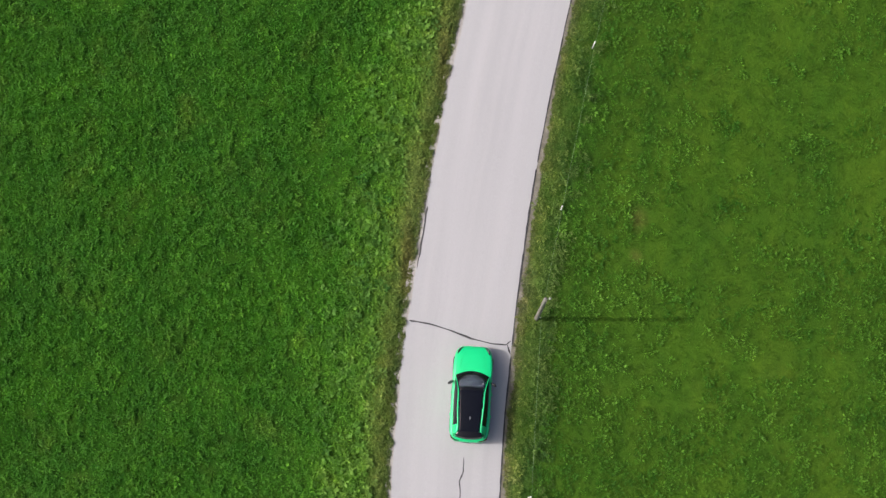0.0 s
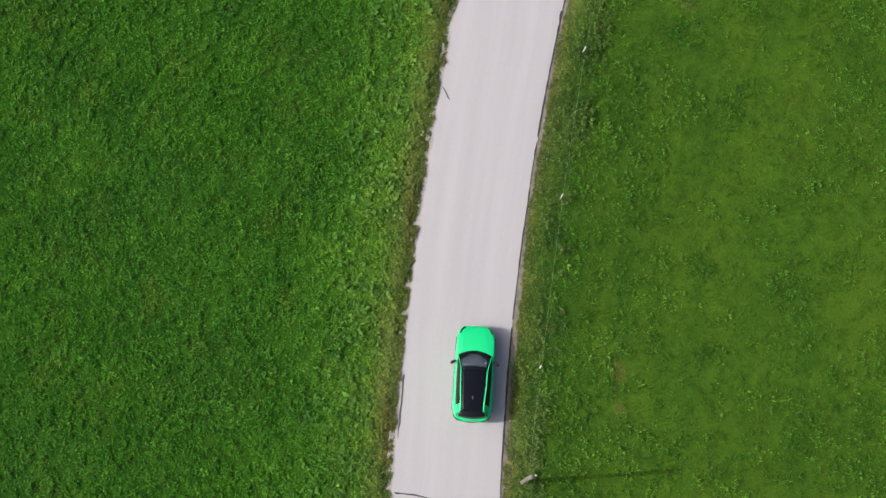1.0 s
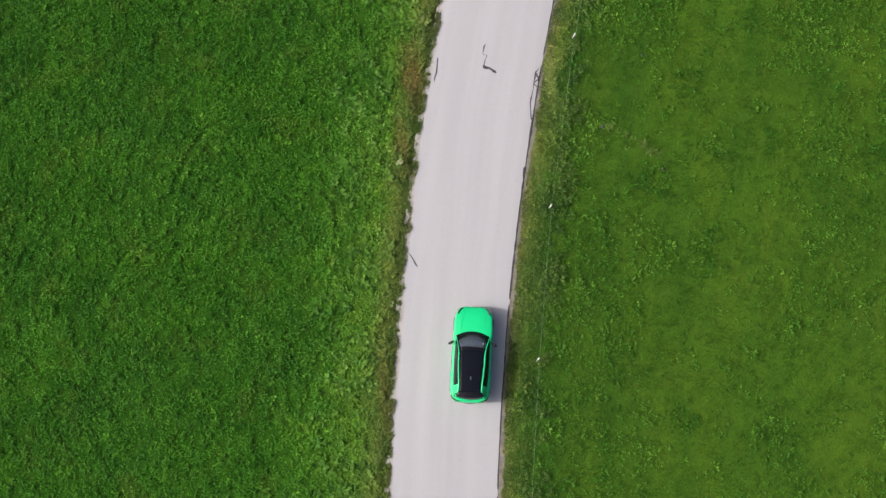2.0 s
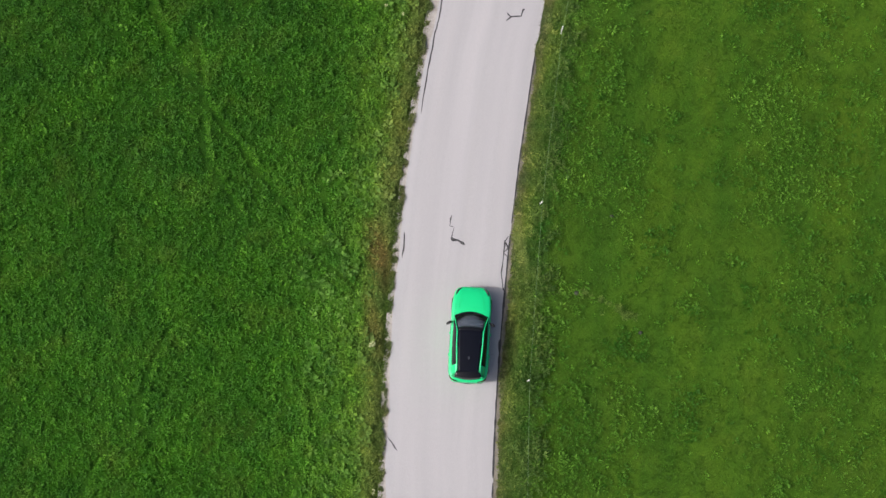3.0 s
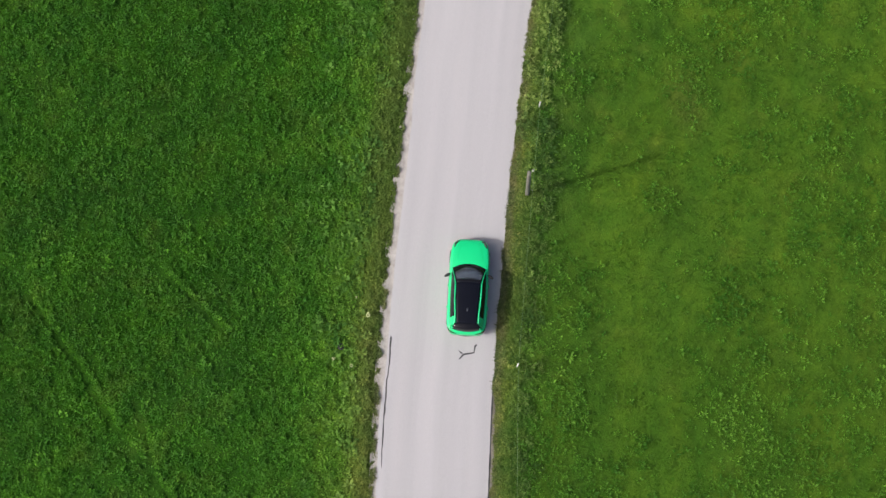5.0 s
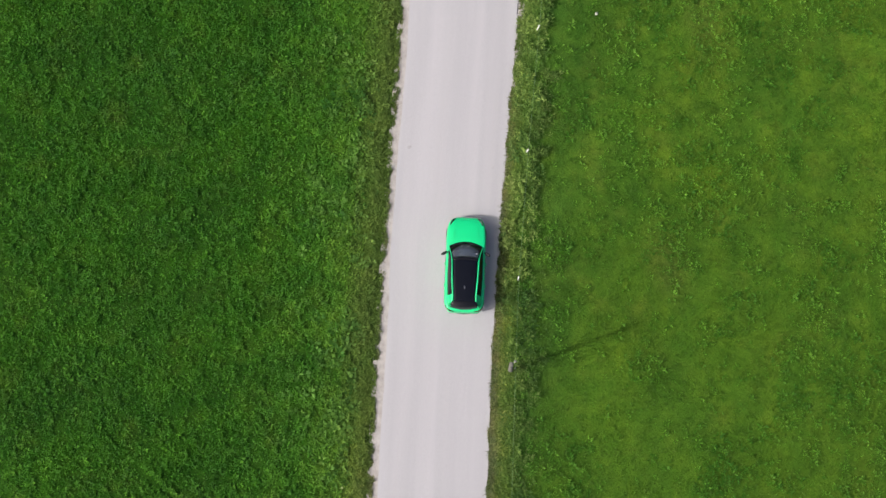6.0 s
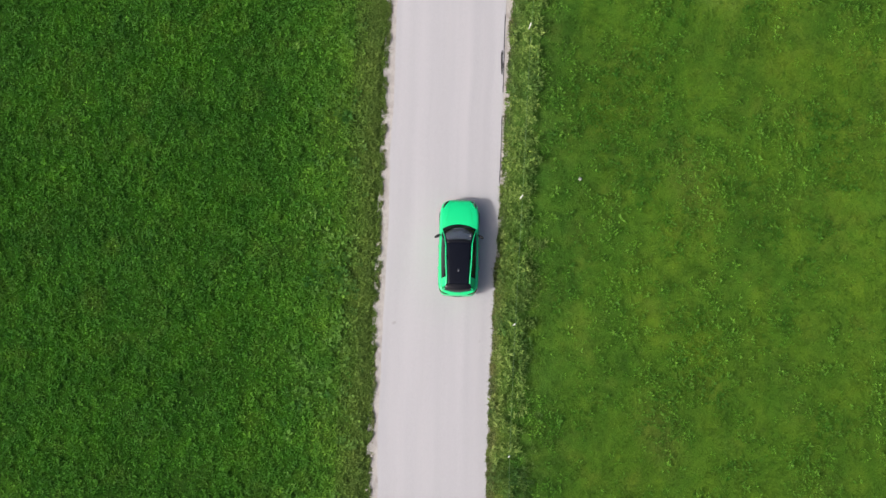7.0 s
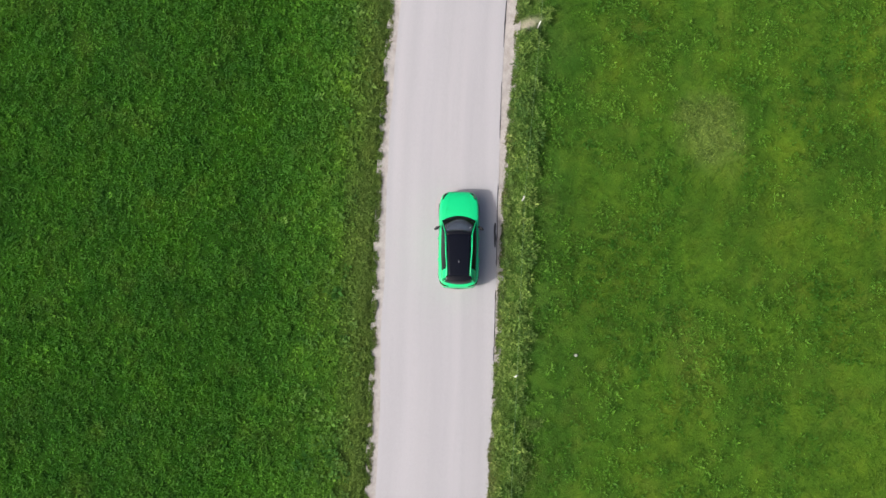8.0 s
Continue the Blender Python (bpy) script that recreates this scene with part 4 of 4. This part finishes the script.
    panel("cowl", rim_low, rim_high, M_GLOSSBLACK, car, "black cowl under the windscreen", (0, 0, 0.012), 3, 0.03)
    roof_front = lambda s: (0.555 * s, 0.18 - 0.06 * s * s, 1.560 - 0.03 * s * s)
    roof_rear = lambda s: (0.455 * s, -1.81 - 0.03 * s * s, 1.575 - 0.025 * s * s)
    panel("glass_roof", roof_front, roof_rear, M_ROOFGLASS, car, "black panoramic glass roof", (0, 0, 0.055), 14, 0.025)
    sp_front = lambda s: (0.56 * s, -1.77 - 0.03 * s * s, 1.582 - 0.04 * s * s)
    sp_rear = lambda s: (0.62 * s, -2.07 + 0.10 * s * s, 1.535 - 0.05 * s * s)
    panel("spoiler", sp_front, sp_rear, M_GLOSSBLACK, car, "gloss black roof spoiler", (0, 0, 0.012), 4, 0.035)
    rw_high = lambda s: (0.62 * s, -2.02 + 0.10 * s * s, 1.52 - 0.05 * s * s)
    rw_low = lambda s: (0.76 * s, -2.13 + 0.16 * s * s, 1.05)
    panel("rear_window", rw_high, rw_low, M_DARKGLASS, car, "dark rear window", (0, -0.03, 0))
    for side in (1, -1):
        def top(s, q=side):
            u = (s + 1) / 2
            return (q * (0.600 + 0.030 * math.sin(math.pi * min(1, u * 1.1)) - 0.06 * u), 0.26 - 1.72 * u, 1.47 + 0.075 * math.sin(math.pi * u) - 0.005 * u)

        def low(s, q=side):
            u = (s + 1) / 2
            return (q * (0.79 + 0.035 * math.sin(math.pi * u) - 0.02 * u), 0.66 - 2.20 * u, 1.0 + 0.06 * u)
        panel("side_window", low, top, M_DARKGLASS, car, "black tinted side window", (side * 0.02, 0, 0))
        # broad painted rear pillar behind the side window
        pillar_low = lambda s, q=side: (q * (0.79 - 0.015 * (s + 1)), -1.72 - 0.20 * s, 1.05)
        pillar_high = lambda s, q=side: (q * (0.545 + 0.02 * (s + 1)), -1.64 - 0.20 * s, 1.50 - 0.03 * (s + 1))
        panel("rear_pillar", pillar_low, pillar_high, M_PAINT, car, "green rear pillar", (side * 0.03, 0, 0), 6, 0.03)
        bm = bmesh.new()
        path = [(0.80, 0.87, 1.00), (0.725, 0.61, 1.22), (0.655, 0.32, 1.43), (0.60, 0.08, 1.535), (0.602, -0.25, 1.58), (0.585, -0.80, 1.592), (0.54, -1.35, 1.582), (0.515, -1.80, 1.545), (0.63, -2.00, 1.32), (0.74, -2.05, 1.06)]
        tube(bm, [(side * x, y, z) for x, y, z in path], [0.020, 0.020, 0.024, 0.030, 0.034, 0.035, 0.035, 0.036, 0.05, 0.05], 10, 0.9)
        rail = part("roof_rail", bm, M_PAINT, car, "green roof rail and window pillar")
        sm = rail.modifiers.new("round", "SUBSURF")
        sm.levels = sm.render_levels = 2
        # door lines, handles and mirror
        mirror = bmesh.new()
        bmesh.ops.create_uvsphere(mirror, u_segments=16, v_segments=10, radius=1.0)
        for v in mirror.verts:
            v.co = Vector((side * 1.005 + v.co.x * 0.125, 0.46 + v.co.y * 0.08 + side * v.co.x * -0.055, 1.06 + v.co.z * 0.075))
        mir = part("mirror", mirror, M_PLASTIC, car, "black wing mirror")
        bm = bmesh.new()
        tube(bm, [(side * 0.86, 0.55, 1.0), (side * 0.93, 0.51, 1.03), (side * 0.98, 0.48, 1.05)], [0.03, 0.028, 0.03], 8)
        part("mirror_stem", bm, M_GLOSSBLACK, mir)
        for hy in (0.02, -0.98):
            bm = bmesh.new()
            tube(bm, [(side * 0.915, hy + 0.09, 0.865), (side * 0.948, hy, 0.87), (side * 0.922, hy - 0.09, 0.875)], [0.012, 0.02, 0.012], 8)
            part("door_handle", bm, M_PAINT, car)
        bm = bmesh.new()
        tube(bm, [(side * 0.865, 0.95, 0.27), (side * 0.875, 0.0, 0.27), (side * 0.875, -0.98, 0.28)], [0.05, 0.055, 0.05], 8)
        part("sill_trim", bm, M_PLASTIC, car, "dark plastic sill trim")
        # lamps: slim dark units on the corners
        bm = bmesh.new()
        tube(bm, [(side * 0.512, 2.145, 0.725), (side * 0.617, 2.085, 0.775), (side * 0.697, 1.97, 0.815), (side * 0.749, 1.82, 0.85)], [0.022, 0.042, 0.044, 0.018], 8)
        part("headlamp", bm, M_LAMPBLACK, car, "slim dark headlamp")
        bm = bmesh.new()
        tube(bm, [(side * 0.559, 2.120, 0.775), (side * 0.659, 2.035, 0.832), (side * 0.726, 1.90, 0.865)], [0.008, 0.014, 0.008], 6)
        part("running_light", bm, M_LAMP, car)
        bm = bmesh.new()
        tube(bm, [(side * 0.45, -2.20, 0.93), (side * 0.64, -2.155, 0.955), (side * 0.79, -2.07, 0.965), (side * 0.86, -1.93, 0.96)], [0.018, 0.03, 0.032, 0.014], 8)
        part("tail_lamp", bm, M_TAIL, car, "slim dark red tail lamp")
        bm = bmesh.new()
        tube(bm, [(side * 0.70, -2.14, 0.60), (side * 0.60, -2.20, 0.58)], [0.03, 0.03], 8)
        part("reflector", bm, M_TAIL, car)
    # hood creases, badge, wiper, small grey spot on the roof, bumper trim
    for side in (1, -1):
        bm = bmesh.new()
        tube(bm, [(side * 0.40, 2.02, 0.815), (side * 0.52, 1.6, 0.938), (side * 0.60, 1.10, 0.997)], [0.005, 0.007, 0.005], 8)
        part("hood_crease", bm, M_PAINT, car)
        bm = bmesh.new()
        tube(bm, [(side * 0.05, 0.985, 1.03), (side * 0.40, 0.91, 1.05), (side * 0.62, 0.84, 1.045)], [0.010, 0.011, 0.006], 6)
        part("wiper", bm, M_PLASTIC, car)
    bm = bmesh.new()
    tube(bm, [(-0.58, 2.14, 0.40), (0, 2.20, 0.40), (0.58, 2.14, 0.40)], [0.06, 0.065, 0.06], 8)
    part("front_bumper_trim", bm, M_PLASTIC, car, "dark lower bumper trim")
    bm = bmesh.new()
    tube(bm, [(-0.66, -2.14, 0.46), (0, -2.20, 0.46), (0.66, -2.14, 0.46)], [0.06, 0.065, 0.06], 8)
    part("rear_bumper_trim", bm, M_PLASTIC, car, "dark lower bumper trim")
    bm = bmesh.new()
    box(bm, -0.26, 2.20, 0.46, 0.26, 2.245, 0.57)
    part("number_plate", bm, M_WHITE, car, "plain white number plate", False)
    bm = bmesh.new()
    tube(bm, [(0, -1.10, 1.635), (0, -1.16, 1.685), (0, -1.25, 1.69)], [0.035, 0.03, 0.010], 8, 0.6)
    part("roof_nub", bm, M_RIM, car, "small grey raised spot on the glass roof")
    bm = bmesh.new()
    tube(bm, [(-0.05, 2.195, 0.645), (0.05, 2.195, 0.645)], [0.045, 0.045], 12)
    part("badge", bm, M_RIM, car)
    # cabin
    bm = bmesh.new()
    box(bm, -0.72, 0.28, 0.75, 0.72, 0.86, 1.0)
    bmesh.ops.bevel(bm, geom=bm.edges[:], offset=0.05, segments=2, affect="EDGES")
    part("dashboard", bm, M_CABIN, car, "dark grey dashboard")
    bm = bmesh.new()
    box(bm, 0.485, 0.43, 1.385, 0.52, 0.46, 1.395)
    part("windscreen_sticker", bm, M_WHITE, car, "small white windscreen sticker", False)
    sun_low = lambda s: (0.565 * s, 0.30 - 0.06 * s * s, 1.50 - 0.03 * s * s)
    sun_high = lambda s: (0.545 * s, 0.13 - 0.05 * s * s, 1.575 - 0.03 * s * s)
    panel("sun_band", sun_low, sun_high, M_GLOSSBLACK, car, "black band along the top of the windscreen", (0, 0.01, 0.012), 3, 0.012)
    for sx in (-0.37, 0.37):
        bm = bmesh.new()
        box(bm, sx - 0.24, -0.62, 0.62, sx + 0.24, -0.42, 1.22)
        box(bm, sx - 0.25, -0.60, 0.50, sx + 0.25, -0.02, 0.66)
        box(bm, sx - 0.12, -0.64, 1.22, sx + 0.12, -0.52, 1.42)
        bmesh.ops.bevel(bm, geom=bm.edges[:], offset=0.04, segments=2, affect="EDGES")
        part("seat", bm, M_CABIN, car, "dark grey seat")
    # wheels
    wheels = []
    for wx in (0.80, -0.80):
        for wy in (1.36, -1.40):
            q = 1 if wx > 0 else -1
            bm = bmesh.new()
            prof = [(-0.115, 0.25), (-0.125, 0.32), (-0.105, 0.352), (-0.05, 0.36), (0.05, 0.36), (0.105, 0.352), (0.125, 0.32), (0.115, 0.25)]
            rings = [[(x, r * math.cos(2 * math.pi * k / 32), r * math.sin(2 * math.pi * k / 32)) for x, r in prof + prof[:1]] for k in range(33)]
            loft(bm, rings)
            bmesh.ops.remove_doubles(bm, verts=bm.verts, dist=1e-5)
            wheel = part("wheel", bm, M_RUBBER, car, "black tyre on alloy rim")
            bm = bmesh.new()
            tube(bm, [(q * -0.08, 0, 0), (q * 0.085, 0, 0)], [0.245, 0.252], 28)
            part("rim", bm, M_PLASTIC, wheel, "dark rim dish")
            for k in range(5):
                a = 2 * math.pi * k / 5
                bm = bmesh.new()
                tube(bm, [(q * 0.10, 0.04 * math.cos(a), 0.04 * math.sin(a)), (q * 0.10, 0.235 * math.cos(a), 0.235 * math.sin(a))], [0.035, 0.045], 6, 0.5)
                part("spoke", bm, M_RIM, wheel, "silver spoke")
            wheels.append((wheel, wx, wy))
    return car, wheels


car, wheels = build_car()

# the car's way: seconds, x, y of its middle, degrees of heading east of north
CAR_ROWS = [
    (0, 4.326, 5.628, 2.36),
    (0.5, 4.722, 9.811, 4.31),
    (1, 5.296, 14.333, 6.28),
    (2.5, 7.846, 27.537, 12.09),
    (3, 9.072, 32.128, 13.91),
    (3.5, 10.326, 36.397, 15.63),
    (4, 11.816, 40.999, 17.22),
    (5.5, 16.704, 54.081, 21.00),
    (6, 18.578, 58.471, 21.84),
    (6.5, 20.249, 62.523, 22.44),
    (7, 22.078, 66.779, 22.76),
    (7.5, 23.772, 70.620, 22.79),
    (8, 25.603, 74.698, 22.49),
]


def motions():
    walk(car, [(t, pose(x, y, 0.024 + float(bank(x, y)), 0, -2.6, -h)) for t, x, y, h in CAR_ROWS])
    ts = [r[0] for r in CAR_ROWS]
    way = [0.0]
    for a, b in zip(CAR_ROWS[:-1], CAR_ROWS[1:]):
        way.append(way[-1] + math.hypot(b[1] - a[1], b[2] - a[2]))
    for wheel, wx, wy in wheels:
        rows = []
        for k in range(0, 241):
            t = k / 30
            rows.append((t, pose(wx, wy, 0.36, -math.degrees(float(np.interp(t, ts, way)) / 0.36) % 360, 0, 0)))
        walk(wheel, rows)


motions()
